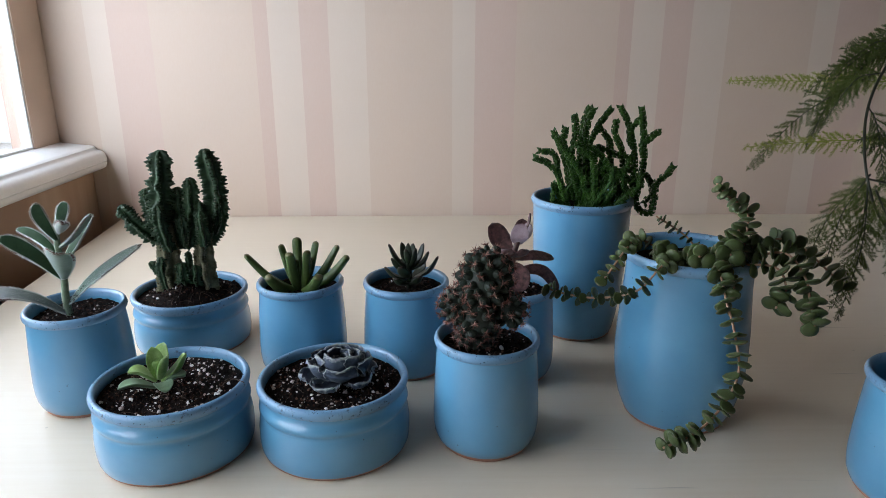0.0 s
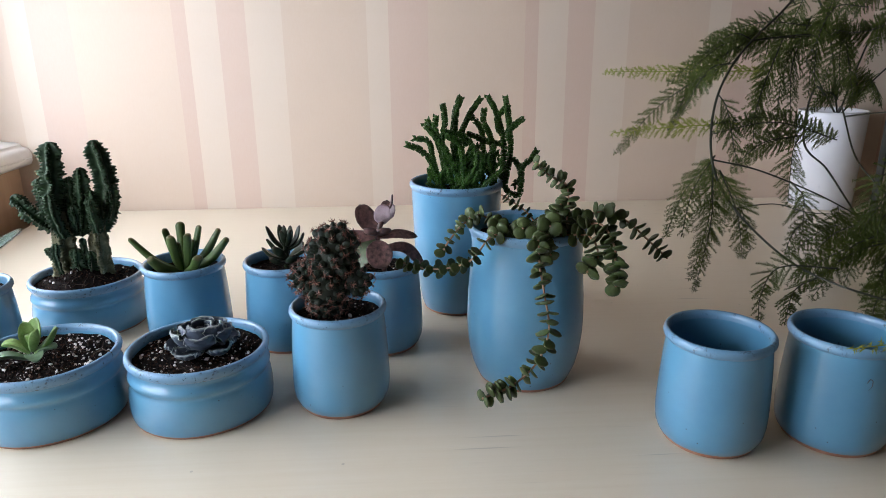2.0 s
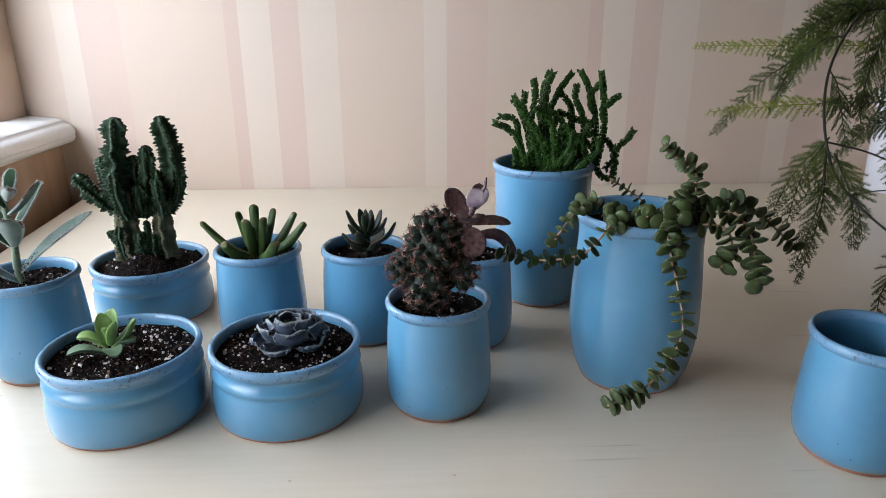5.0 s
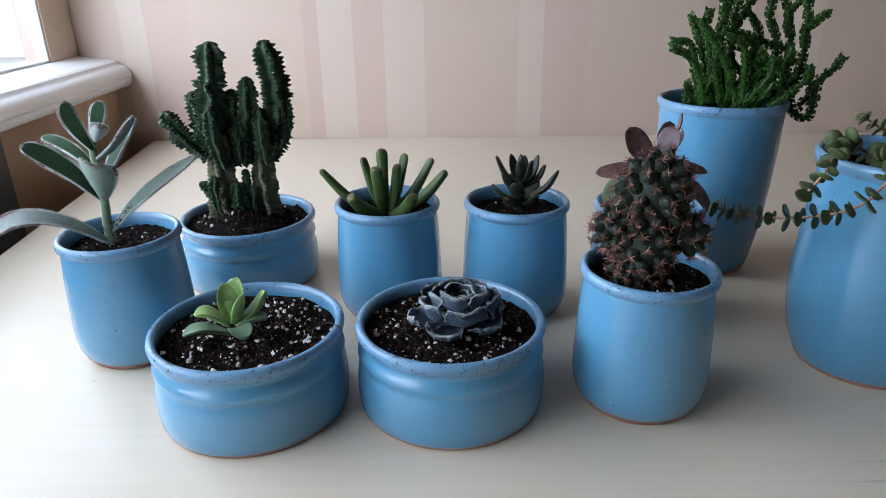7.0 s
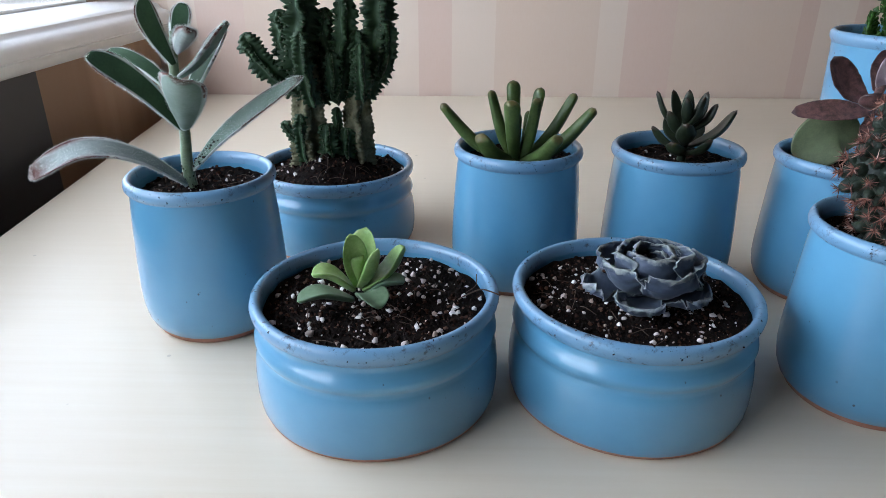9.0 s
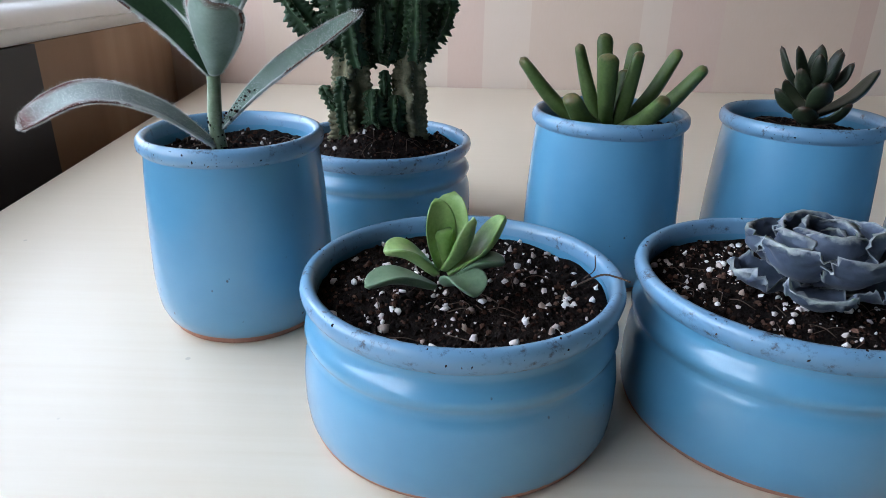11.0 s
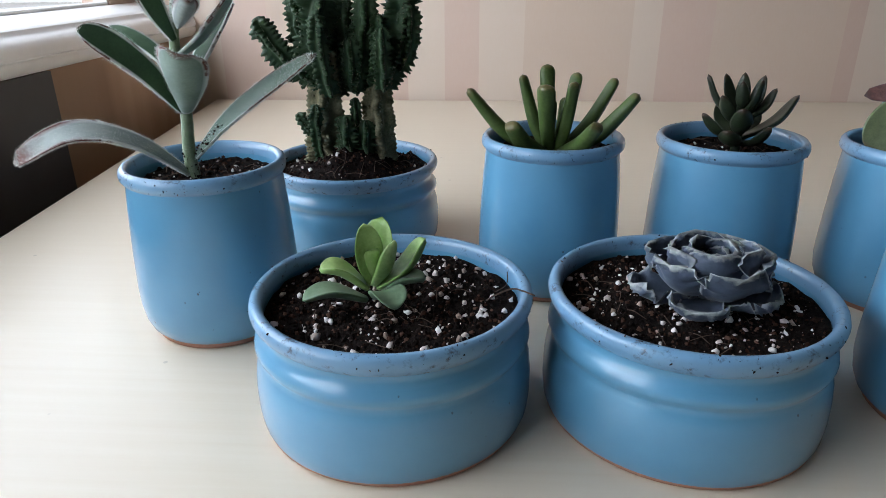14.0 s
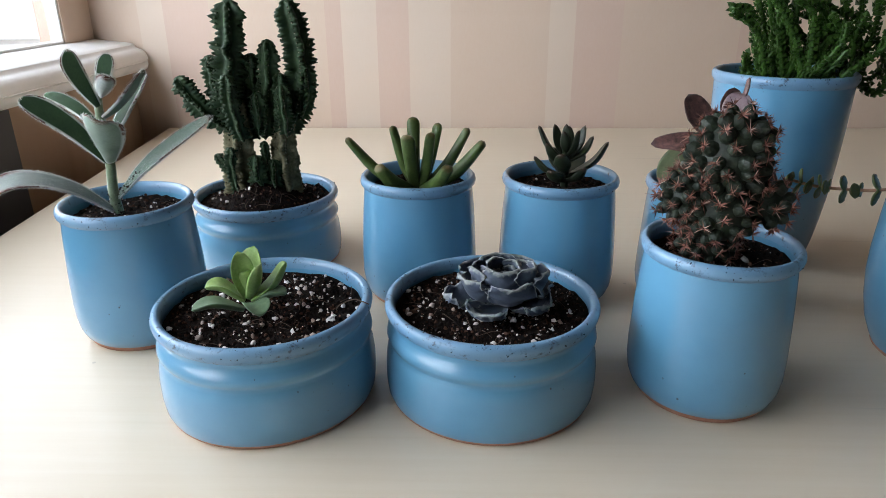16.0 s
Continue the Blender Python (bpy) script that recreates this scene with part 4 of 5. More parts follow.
# ---- ruffled blue-grey rosette in a bowl ----
RUFFLE = leaf_material("blue_grey_leaf", (0.038, 0.054, 0.080), (0.080, 0.102, 0.145), ((0.30, 0.32, 0.30), 0.92, 1.0), 0.6, 0.1, 0.1, 50, 0.35, False, (0.34, 0.37, 0.38), 0.91)
ruffle = potted("ruffled_rosette", "blue-grey ruffled echeveria rosette in a wide blue bowl of soil", "succulent", "B2", BOWL, 61, perlite=160, crumbs=900, grain=0.0014)
rc = Vector((0.0060, -0.002, 0.053))
RINGS = [  # leaves, lift from level, length, half width, first bearing
    (5, 14, 0.031, 0.0115, 250), (5, 36, 0.029, 0.0130, 286), (5, 54, 0.025, 0.0120, 255), (4, 68, 0.019, 0.0095, 300), (3, 80, 0.013, 0.0060, 270)]
rrng = random.Random(3)
for row, (count, lift, length, w, first) in enumerate(RINGS):
    for j in range(count):
        a = radians(first + 360 * j / count + rrng.uniform(-10, 10))
        lean = radians(lift + rrng.uniform(-6, 6))
        run = length * rrng.uniform(0.9, 1.08)
        out = Vector((math.cos(a), math.sin(a), 0))
        root = rc + 0.002 * out + Vector((0, 0, 0.0022 * row))
        tip = root + run * (math.cos(lean) * out + Vector((0, 0, math.sin(lean))))
        mid = root.lerp(tip, 0.55) + 0.0040 * out - Vector((0, 0, 0.0028))
        part("leaf", leaf_into(bmesh.new(), curve_points([root, mid, tip], 11), -out * 0.9 + Vector((0, 0, 0.75)), oval(w, 0.72, 0.36, 0.30), 0.0012, 0.46, 0.55, 32, row * 7.1 + j * 5.3, frill=0.0036), RUFFLE, ruffle)

# ---- spiny globular cactus in a jar ----
GLOBE = leaf_material("globe_cactus_skin", (0.009, 0.016, 0.010), (0.024, 0.033, 0.020), None, 0.5, 0.0, 0.05, 150, 0.2)
SPINE = Nodes("cactus_spine", 0.6)
SPINE.color(SPINE.ramp(SPINE.island(), [(0.0, (0.05, 0.018, 0.012)), (0.55, (0.17, 0.058, 0.038)), (0.88, (0.30, 0.135, 0.095)), (1.0, (0.46, 0.33, 0.27))]))
globe = potted("globe_cactus", "spiny brownish globular cactus leaning in a blue jar", "cactus", "P4", JAR, 71, perlite=38, crumbs=240)


def globe_body(name, centre, radii, lean, count, seed, pitch, label=""):
    """A tubercled body with radiating spines on every tubercle."""
    rng, bm = random.Random(seed), bmesh.new()
    bmesh.ops.create_uvsphere(bm, u_segments=40, v_segments=28, radius=1.0)
    m = Matrix.Translation(centre) @ Euler(lean).to_matrix().to_4x4() @ Matrix.Diagonal((*radii, 1))
    bmesh.ops.transform(bm, matrix=m, verts=bm.verts)
    body = part(name, bm, GLOBE, globe, label)
    cone = bmesh.new()
    bmesh.ops.create_icosphere(cone, subdivisions=2, radius=1.0)
    tv = [v.co.copy() for v in cone.verts]
    index = {v: i for i, v in enumerate(cone.verts)}
    tf = [[index[v] for v in f.verts] for f in cone.faces]
    cone.free()
    bumps, spines = [], []
    for k in range(count):
        z = max(-1.0, min(1.0, 1 - 2 * (k + 0.5) / count * 0.93 + rng.uniform(-0.03, 0.03)))
        a, r = k * 2.39996 + rng.uniform(-0.13, 0.13), math.sqrt(max(0.0, 1 - z * z))
        q = Vector((r * math.cos(a), r * math.sin(a), z))
        p, nrm = m @ q, (m.to_3x3().inverted().transposed() @ q).normalized()
        turn = nrm.to_track_quat("Z", "Y").to_matrix().to_4x4()
        s = pitch * (0.65 + 0.35 * r) * rng.uniform(0.75, 1.25)
        bumps.append((0, Matrix.Translation(p) @ turn @ Matrix.Diagonal((s * 0.80, s * 0.80, s * 1.15, 1))))
        top = p + nrm * s * 1.08
        for j in range(rng.randrange(16, 24)):
            t = rng.uniform(0, 2 * math.pi)
            d = (nrm * rng.uniform(0.25, 0.8) + turn.to_3x3() @ Vector((math.cos(t), math.sin(t), 0))).normalized()
            if j == 0:
                d = (nrm + 0.3 * d).normalized()
            spines.append((0, Matrix.Translation(top) @ d.to_track_quat("Z", "Y").to_matrix().to_4x4() @ Matrix.Diagonal((0.00036, 0.00036, rng.uniform(0.0028, 0.0060), 1))))
    bits("tubercle", [(tv, tf)], bumps, GLOBE, body)
    bits("spine", [NEEDLE], spines, SPINE.mat, body, "brown and straw-coloured spines")
    return body


globe_body("body", (-0.0030, 0.002, 0.1320), (0.0165, 0.0175, 0.0265), (radians(-4), radians(14), 0), 80, 5, 0.0053)
globe_body("offset", (-0.0235, -0.004, 0.1160), (0.0110, 0.0115, 0.0120), (0, radians(-15), 0), 44, 6, 0.0036)
globe_body("offset", (0.0155, -0.003, 0.1130), (0.0110, 0.0130, 0.0110), (0, radians(25), 0), 30, 7, 0.0044)
globe_body("offset", (-0.0080, -0.013, 0.1090), (0.0135, 0.0110, 0.0130), (0, 0, 0), 34, 9, 0.0042)
globe_body("neck", (-0.0080, 0.000, 0.0930), (0.0140, 0.0125, 0.0150), (0, 0, 0), 60, 8, 0.0030)

# ---- paddle-leaved kalanchoe in a jar ----
PADDLE = leaf_material("purple_paddle_leaf", (0.034, 0.018, 0.018), (0.23, 0.115, 0.10), ((0.05, 0.028, 0.028), 0.88, 1.0), 0.42, 0.1, 0.12, 240, 0.35)
PINK = leaf_material("pale_pink_leaf", (0.28, 0.20, 0.22), (0.42, 0.33, 0.34), ((0.12, 0.05, 0.05), 0.90, 1.0), 0.5, 0.2, 0.15, 150, 0.2)
OLIVE = leaf_material("olive_paddle_leaf", (0.075, 0.095, 0.045), (0.14, 0.165, 0.08), ((0.12, 0.045, 0.04), 0.92, 1.0), 0.42, 0.1, 0.12, 130, 0.2)
paddle = potted("paddle_kalanchoe", "purplish brown paddle-leaved kalanchoe in a blue jar", "succulent", "P5", JAR, 81, perlite=10, crumbs=240)
part("stem", tube([(0.004, -0.004, 0.078), (0.003, -0.007, 0.098), (-0.001, -0.014, 0.118), (0.004, -0.010, 0.136), (0.010, -0.008, 0.146)], 0.0026, 10), PADDLE, paddle)


def paddle_leaf(k, root, mid, tip, face, w, mat):
    part("leaf", leaf_into(bmesh.new(), curve_points([root, mid, tip], 9), face, oval(w, 0.60, 0.30, 0.5), 0.0013, 0.22, 0.10, 14, k), mat, paddle, "large rounded olive leaf with a brown margin" if mat is OLIVE else "pale pinkish young leaf" if mat is PINK else "")


paddle_leaf(0, (-0.002, -0.008, 0.124), (-0.011, -0.001, 0.132), (-0.019, 0.006, 0.148), (0.35, -0.85, 0.3), 0.0105, PADDLE)
paddle_leaf(1, (-0.002, -0.014, 0.120), (-0.020, -0.016, 0.120), (-0.0455, -0.012, 0.1185), (0.0, -0.55, 0.8), 0.0082, PADDLE)
paddle_leaf(2, (0.000, -0.014, 0.119), (0.018, -0.012, 0.121), (0.0385, -0.006, 0.117), (0.0, -0.5, 0.85), 0.0064, PADDLE)
paddle_leaf(3, (-0.001, -0.016, 0.116), (0.000, -0.024, 0.108), (0.003, -0.031, 0.092), (0.05, -0.9, 0.45), 0.0130, PADDLE)
paddle_leaf(4, (0.003, -0.008, 0.106), (0.026, -0.010, 0.106), (0.0435, -0.010, 0.0865), (0.25, -0.7, 0.65), 0.0066, PADDLE)
paddle_leaf(5, (0.001, -0.006, 0.104), (-0.016, -0.006, 0.104), (-0.032, -0.006, 0.086), (-0.45, -0.85, 0.3), 0.0155, OLIVE)
paddle_leaf(6, (0.005, -0.009, 0.132), (0.004, -0.014, 0.140), (0.007, -0.012, 0.152), (-0.1, -0.95, 0.25), 0.0080, PINK)
paddle_leaf(7, (0.006, -0.006, 0.132), (0.013, -0.003, 0.140), (0.015, -0.002, 0.150), (-0.75, -0.5, 0.3), 0.0072, PINK)
paddle_leaf(8, (0.004, -0.004, 0.130), (0.007, 0.002, 0.140), (0.009, 0.002, 0.153), (0.1, -0.95, 0.2), 0.0072, PADDLE)
paddle_leaf(9, (-0.002, -0.016, 0.122), (-0.007, -0.024, 0.126), (-0.010, -0.027, 0.133), (0.3, 0.8, 0.5), 0.0075, PADDLE)
paddle_leaf(10, (0.001, -0.016, 0.122), (0.006, -0.023, 0.126), (0.009, -0.026, 0.132), (-0.3, 0.8, 0.5), 0.0070, PADDLE)
paddle_leaf(11, (0.011, -0.008, 0.146), (0.0135, -0.007, 0.152), (0.0145, -0.006, 0.1605), (-0.9, -0.2, 0.3), 0.0022, PADDLE)

# ---- watch-chain crassula in the tall pot ----
CHAIN = leaf_material("watch_chain_scale", (0.016, 0.048, 0.007), (0.055, 0.125, 0.018), None, 0.4, 0.0, 0.1, 150, 0.35)
chain = potted("watch_chain_plant", "dark green watch-chain crassula with scaly stems in a tall pot", "succulent", "V1", TALL, 91, perlite=0, crumbs=260)
SCALE = ([Vector((0, 0, 0)), Vector((0.6, 0.25, 0.30)), Vector((-0.6, 0.25, 0.30)), Vector((0, 0.75, 0.15)), Vector((0, 0.30, 0.55)), Vector((0, 0.68, 0.85))],
         [(0, 1, 3), (0, 3, 2), (0, 4, 1), (0, 2, 4), (1, 5, 3), (3, 5, 2), (2, 5, 4), (4, 5, 1)])


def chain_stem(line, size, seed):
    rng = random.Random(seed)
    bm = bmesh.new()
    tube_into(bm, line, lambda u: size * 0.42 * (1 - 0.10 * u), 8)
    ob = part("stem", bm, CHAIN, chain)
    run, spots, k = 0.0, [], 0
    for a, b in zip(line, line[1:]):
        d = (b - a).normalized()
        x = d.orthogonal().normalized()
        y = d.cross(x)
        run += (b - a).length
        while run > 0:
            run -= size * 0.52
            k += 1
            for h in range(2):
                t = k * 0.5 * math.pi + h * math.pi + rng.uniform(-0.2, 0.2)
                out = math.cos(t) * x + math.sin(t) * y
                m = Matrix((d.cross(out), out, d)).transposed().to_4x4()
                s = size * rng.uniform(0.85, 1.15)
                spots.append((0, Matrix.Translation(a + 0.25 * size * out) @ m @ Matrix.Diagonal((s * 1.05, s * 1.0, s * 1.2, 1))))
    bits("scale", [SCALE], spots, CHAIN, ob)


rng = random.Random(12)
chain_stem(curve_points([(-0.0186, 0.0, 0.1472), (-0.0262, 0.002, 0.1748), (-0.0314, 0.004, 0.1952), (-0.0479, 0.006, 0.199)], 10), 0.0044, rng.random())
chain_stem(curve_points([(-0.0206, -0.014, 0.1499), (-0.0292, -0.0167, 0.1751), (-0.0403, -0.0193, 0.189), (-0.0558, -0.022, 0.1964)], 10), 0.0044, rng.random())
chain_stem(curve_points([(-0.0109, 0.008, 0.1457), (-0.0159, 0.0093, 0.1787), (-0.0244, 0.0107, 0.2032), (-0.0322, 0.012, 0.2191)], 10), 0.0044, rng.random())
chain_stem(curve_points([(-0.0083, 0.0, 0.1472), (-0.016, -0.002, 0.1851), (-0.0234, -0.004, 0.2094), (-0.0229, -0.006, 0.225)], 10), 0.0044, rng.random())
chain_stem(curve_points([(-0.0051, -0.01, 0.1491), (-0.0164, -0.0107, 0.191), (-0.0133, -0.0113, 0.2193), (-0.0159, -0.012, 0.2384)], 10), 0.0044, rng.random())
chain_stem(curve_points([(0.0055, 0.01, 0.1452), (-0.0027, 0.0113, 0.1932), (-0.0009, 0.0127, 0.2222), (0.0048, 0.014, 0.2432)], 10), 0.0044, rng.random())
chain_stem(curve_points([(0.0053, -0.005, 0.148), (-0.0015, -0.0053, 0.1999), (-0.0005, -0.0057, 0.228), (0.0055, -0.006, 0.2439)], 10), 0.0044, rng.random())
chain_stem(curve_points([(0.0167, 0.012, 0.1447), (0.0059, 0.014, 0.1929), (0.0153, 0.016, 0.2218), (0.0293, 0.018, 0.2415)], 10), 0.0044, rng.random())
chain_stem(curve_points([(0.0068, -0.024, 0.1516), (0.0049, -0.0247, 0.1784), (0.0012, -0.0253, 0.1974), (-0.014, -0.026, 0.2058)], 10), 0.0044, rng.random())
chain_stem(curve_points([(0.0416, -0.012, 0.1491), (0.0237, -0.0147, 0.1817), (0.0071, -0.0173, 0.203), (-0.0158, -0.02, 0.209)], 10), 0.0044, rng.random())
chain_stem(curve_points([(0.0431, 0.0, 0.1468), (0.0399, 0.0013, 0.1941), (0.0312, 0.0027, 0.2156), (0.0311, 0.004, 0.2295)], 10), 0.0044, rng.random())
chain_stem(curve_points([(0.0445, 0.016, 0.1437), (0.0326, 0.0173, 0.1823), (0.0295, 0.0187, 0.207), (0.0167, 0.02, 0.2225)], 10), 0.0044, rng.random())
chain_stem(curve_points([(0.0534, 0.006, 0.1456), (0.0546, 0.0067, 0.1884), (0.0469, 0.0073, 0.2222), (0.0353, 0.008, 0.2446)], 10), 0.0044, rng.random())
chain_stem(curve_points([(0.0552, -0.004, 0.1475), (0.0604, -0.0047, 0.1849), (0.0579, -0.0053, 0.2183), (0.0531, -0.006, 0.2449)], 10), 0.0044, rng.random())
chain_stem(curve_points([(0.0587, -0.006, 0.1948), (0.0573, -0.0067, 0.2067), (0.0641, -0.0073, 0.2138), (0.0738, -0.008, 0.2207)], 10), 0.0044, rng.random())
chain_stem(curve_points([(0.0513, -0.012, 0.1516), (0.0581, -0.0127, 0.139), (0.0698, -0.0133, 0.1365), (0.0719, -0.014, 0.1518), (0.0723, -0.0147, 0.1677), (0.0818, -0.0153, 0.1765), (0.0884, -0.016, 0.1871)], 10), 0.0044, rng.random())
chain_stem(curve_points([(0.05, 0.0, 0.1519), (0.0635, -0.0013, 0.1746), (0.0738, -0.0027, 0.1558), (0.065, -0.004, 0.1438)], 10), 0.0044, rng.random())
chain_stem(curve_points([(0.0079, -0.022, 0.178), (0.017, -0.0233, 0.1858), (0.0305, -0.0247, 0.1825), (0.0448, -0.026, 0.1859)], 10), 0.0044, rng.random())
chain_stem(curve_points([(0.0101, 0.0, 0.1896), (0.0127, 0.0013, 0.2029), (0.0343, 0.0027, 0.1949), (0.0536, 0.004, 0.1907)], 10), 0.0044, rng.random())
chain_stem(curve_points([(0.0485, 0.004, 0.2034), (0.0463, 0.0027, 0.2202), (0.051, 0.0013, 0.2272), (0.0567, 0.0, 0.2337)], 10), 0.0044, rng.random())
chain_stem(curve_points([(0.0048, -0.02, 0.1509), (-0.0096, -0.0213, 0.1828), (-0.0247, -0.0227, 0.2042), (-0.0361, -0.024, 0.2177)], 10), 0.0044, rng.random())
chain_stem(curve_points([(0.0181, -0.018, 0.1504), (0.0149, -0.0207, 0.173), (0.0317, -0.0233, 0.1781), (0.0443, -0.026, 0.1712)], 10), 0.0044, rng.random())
for k in range(15):
    a, r = rng.uniform(0, 6.28), 0.036 * math.sqrt(rng.random())
    x, y = r * math.cos(a) + 0.002, r * math.sin(a) * 0.8 - 0.006
    top = rng.uniform(0.160, 0.205)
    sway = rng.uniform(-0.016, 0.016)
    q = Vector((x * 1.2 + sway + rng.uniform(-0.010, 0.010), y * 1.2 - 0.014 + rng.uniform(-0.016, 0.012), top))
    p = Vector((x, y, 0.136))
    m1 = p.lerp(q, 0.35) + Vector((-0.5 * sway + rng.uniform(-0.005, 0.005), rng.uniform(-0.006, 0.006), 0))
    m2 = p.lerp(q, 0.72) + Vector((0.35 * sway + rng.uniform(-0.005, 0.005), rng.uniform(-0.006, 0.006), 0))
    chain_stem(curve_points([(x, y, 0.134), m1, m2, q], 8), rng.uniform(0.0036, 0.0044), rng.random())
    if k % 2 == 0:  # side branch
        d = Vector((rng.uniform(-0.022, 0.022), rng.uniform(-0.014, 0.006), rng.uniform(0.004, 0.018)))
        chain_stem(curve_points([m2, m2 + 0.5 * d + Vector((0, 0, -0.002)), m2 + d], 6), 0.0038, rng.random())
for k in range(10):  # short side shoots low down over the soil
    a = rng.uniform(0, 6.28)
    x, y = 0.026 * math.cos(a), 0.024 * math.sin(a) - 0.006
    q = Vector((x * 1.3, y * 1.3, rng.uniform(0.150, 0.168)))
    chain_stem(curve_points([(x * 0.8, y * 0.8, 0.135), (x, y, 0.146), q], 6), 0.0030, rng.random())

# ---- trailing string of buttons in the vase-shaped pot ----
BUTTON = leaf_material("button_leaf", (0.036, 0.056, 0.015), (0.085, 0.108, 0.032), ((0.16, 0.10, 0.07), 0.93, 1.0), 0.45, 0.03, 0.12, 110, 0.4)
TWIG = two_tone("reddish_stem", (0.24, 0.12, 0.07), (0.36, 0.21, 0.13), 150, 0.6, 0.2)
buttons = potted("string_of_buttons", "trailing grey-green string of buttons spilling over a blue vase-shaped pot", "succulent", "V2", VASE, 101, perlite=16, crumbs=260)
vx, vy = POTS["V2"]
BUTTON_MESHES = []
for k in range(4):
    BUTTON_MESHES.append(mesh_of("leaf", leaf_into(bmesh.new(), curve_points([(0, 0, 0), (0, 0.5, -0.06), (0, 1.0, 0.02)], 5), (0.05 * k, 0, 1), oval(0.56, 0.48, 0.55, 0.5), 0.13, 0.14, 0.12, 10, k), BUTTON))


def button_strand(points, sizes, gap, seed, tip=0):
    """A thin reddish stem with pairs of round leaves, each pair turned a quarter from the last; a tight rosette at the tip."""
    rng = random.Random(seed)
    line = curve_points([(x - vx, y - vy, z) for x, y, z in points], 14)
    ob = part("strand", tube_into(bmesh.new(), line, 0.0009, 6), TWIG, buttons)
    total = sum((b - a).length for a, b in zip(line, line[1:]))
    run, due, k, x = 0.0, 0.0, 0, None
    for i, (a, b) in enumerate(zip(line, line[1:])):
        d = (b - a).normalized()
        x = d.orthogonal().normalized() if x is None else (x - d * x.dot(d)).normalized()
        y = d.cross(x)
        run += (b - a).length
        while due < run:
            u = due / total
            s = 1.25 * (sizes[0] + (sizes[1] - sizes[0]) * u) * rng.uniform(0.8, 1.1)
            for h in range(2):
                t = k * 0.5 * math.pi + h * math.pi + rng.uniform(-0.35, 0.35) + 0.4
                out = (math.cos(t) * x + math.sin(t) * y + d * rng.uniform(0.05, 0.45)).normalized()
                side = d.cross(out).normalized()
                m = Matrix((side, out, side.cross(out))).transposed().to_4x4()
                leaf = new("leaf", BUTTON_MESHES[rng.randrange(4)])
                leaf.parent = ob
                leaf.matrix_basis = Matrix.Translation(a) @ m @ Matrix.Diagonal((s, s, s, 1))
            k += 1
            due += gap * rng.uniform(0.85, 1.15) * (0.65 if u > 0.82 else 1.0)
    return ob


button_strand([(0.238, 0.468, 0.143), (0.240, 0.464, 0.165), (0.237, 0.462, 0.188), (0.222, 0.458, 0.197), (0.209, 0.455, 0.209)], (0.0100, 0.0060), 0.0062, 1)
button_strand([(0.214, 0.466, 0.146), (0.210, 0.436, 0.148), (0.207, 0.412, 0.134), (0.208, 0.396, 0.117), (0.211, 0.389, 0.090), (0.203, 0.391, 0.062), (0.183, 0.382, 0.048), (0.158, 0.372, 0.043)], (0.0092, 0.0084), 0.0074, 2)
button_strand([(0.190, 0.490, 0.144), (0.168, 0.494, 0.156), (0.152, 0.474, 0.153), (0.139, 0.462, 0.142), (0.132, 0.466, 0.128)], (0.0078, 0.0066), 0.0080, 3)
button_strand([(0.192, 0.470, 0.146), (0.172, 0.448, 0.148), (0.156, 0.450, 0.128), (0.134, 0.474, 0.113), (0.112, 0.496, 0.108), (0.096, 0.507, 0.110)], (0.0080, 0.0072), 0.0078, 4)
button_strand([(0.240, 0.480, 0.146), (0.268, 0.474, 0.161), (0.296, 0.484, 0.151), (0.315, 0.480, 0.135), (0.333, 0.472, 0.118)], (0.0090, 0.0088), 0.0078, 5)
button_strand([(0.238, 0.464, 0.147), (0.262, 0.448, 0.158), (0.270, 0.430, 0.146), (0.268, 0.415, 0.133), (0.264, 0.398, 0.121)], (0.0085, 0.0090), 0.0072, 6)
button_strand([(0.232, 0.458, 0.146), (0.252, 0.438, 0.150), (0.258, 0.430, 0.136), (0.246, 0.418, 0.126)], (0.0085, 0.0092), 0.0066, 7)
button_strand([(0.222, 0.505, 0.142), (0.214, 0.515, 0.152), (0.202, 0.524, 0.160), (0.192, 0.528, 0.166)], (0.0062, 0.0050), 0.0056, 8)
button_strand([(0.225, 0.470, 0.144), (0.222, 0.456, 0.156), (0.221, 0.444, 0.158)], (0.0102, 0.0100), 0.0044, 9)
button_strand([(0.205, 0.470, 0.144), (0.200, 0.456, 0.154), (0.199, 0.446, 0.156)], (0.0090, 0.0086), 0.0044, 10)
button_strand([(0.238, 0.476, 0.145), (0.246, 0.468, 0.156), (0.252, 0.458, 0.160)], (0.0098, 0.0092), 0.0046, 11)
button_strand([(0.210, 0.456, 0.148), (0.214, 0.440, 0.146), (0.219, 0.428, 0.138)], (0.0098, 0.0092), 0.0046, 12)
button_strand([(0.185, 0.482, 0.144), (0.180, 0.474, 0.152), (0.181, 0.466, 0.155)], (0.0080, 0.0076), 0.0042, 13)
button_strand([(0.228, 0.474, 0.146), (0.232, 0.466, 0.164), (0.233, 0.462, 0.172)], (0.0098, 0.0096), 0.0046, 14)

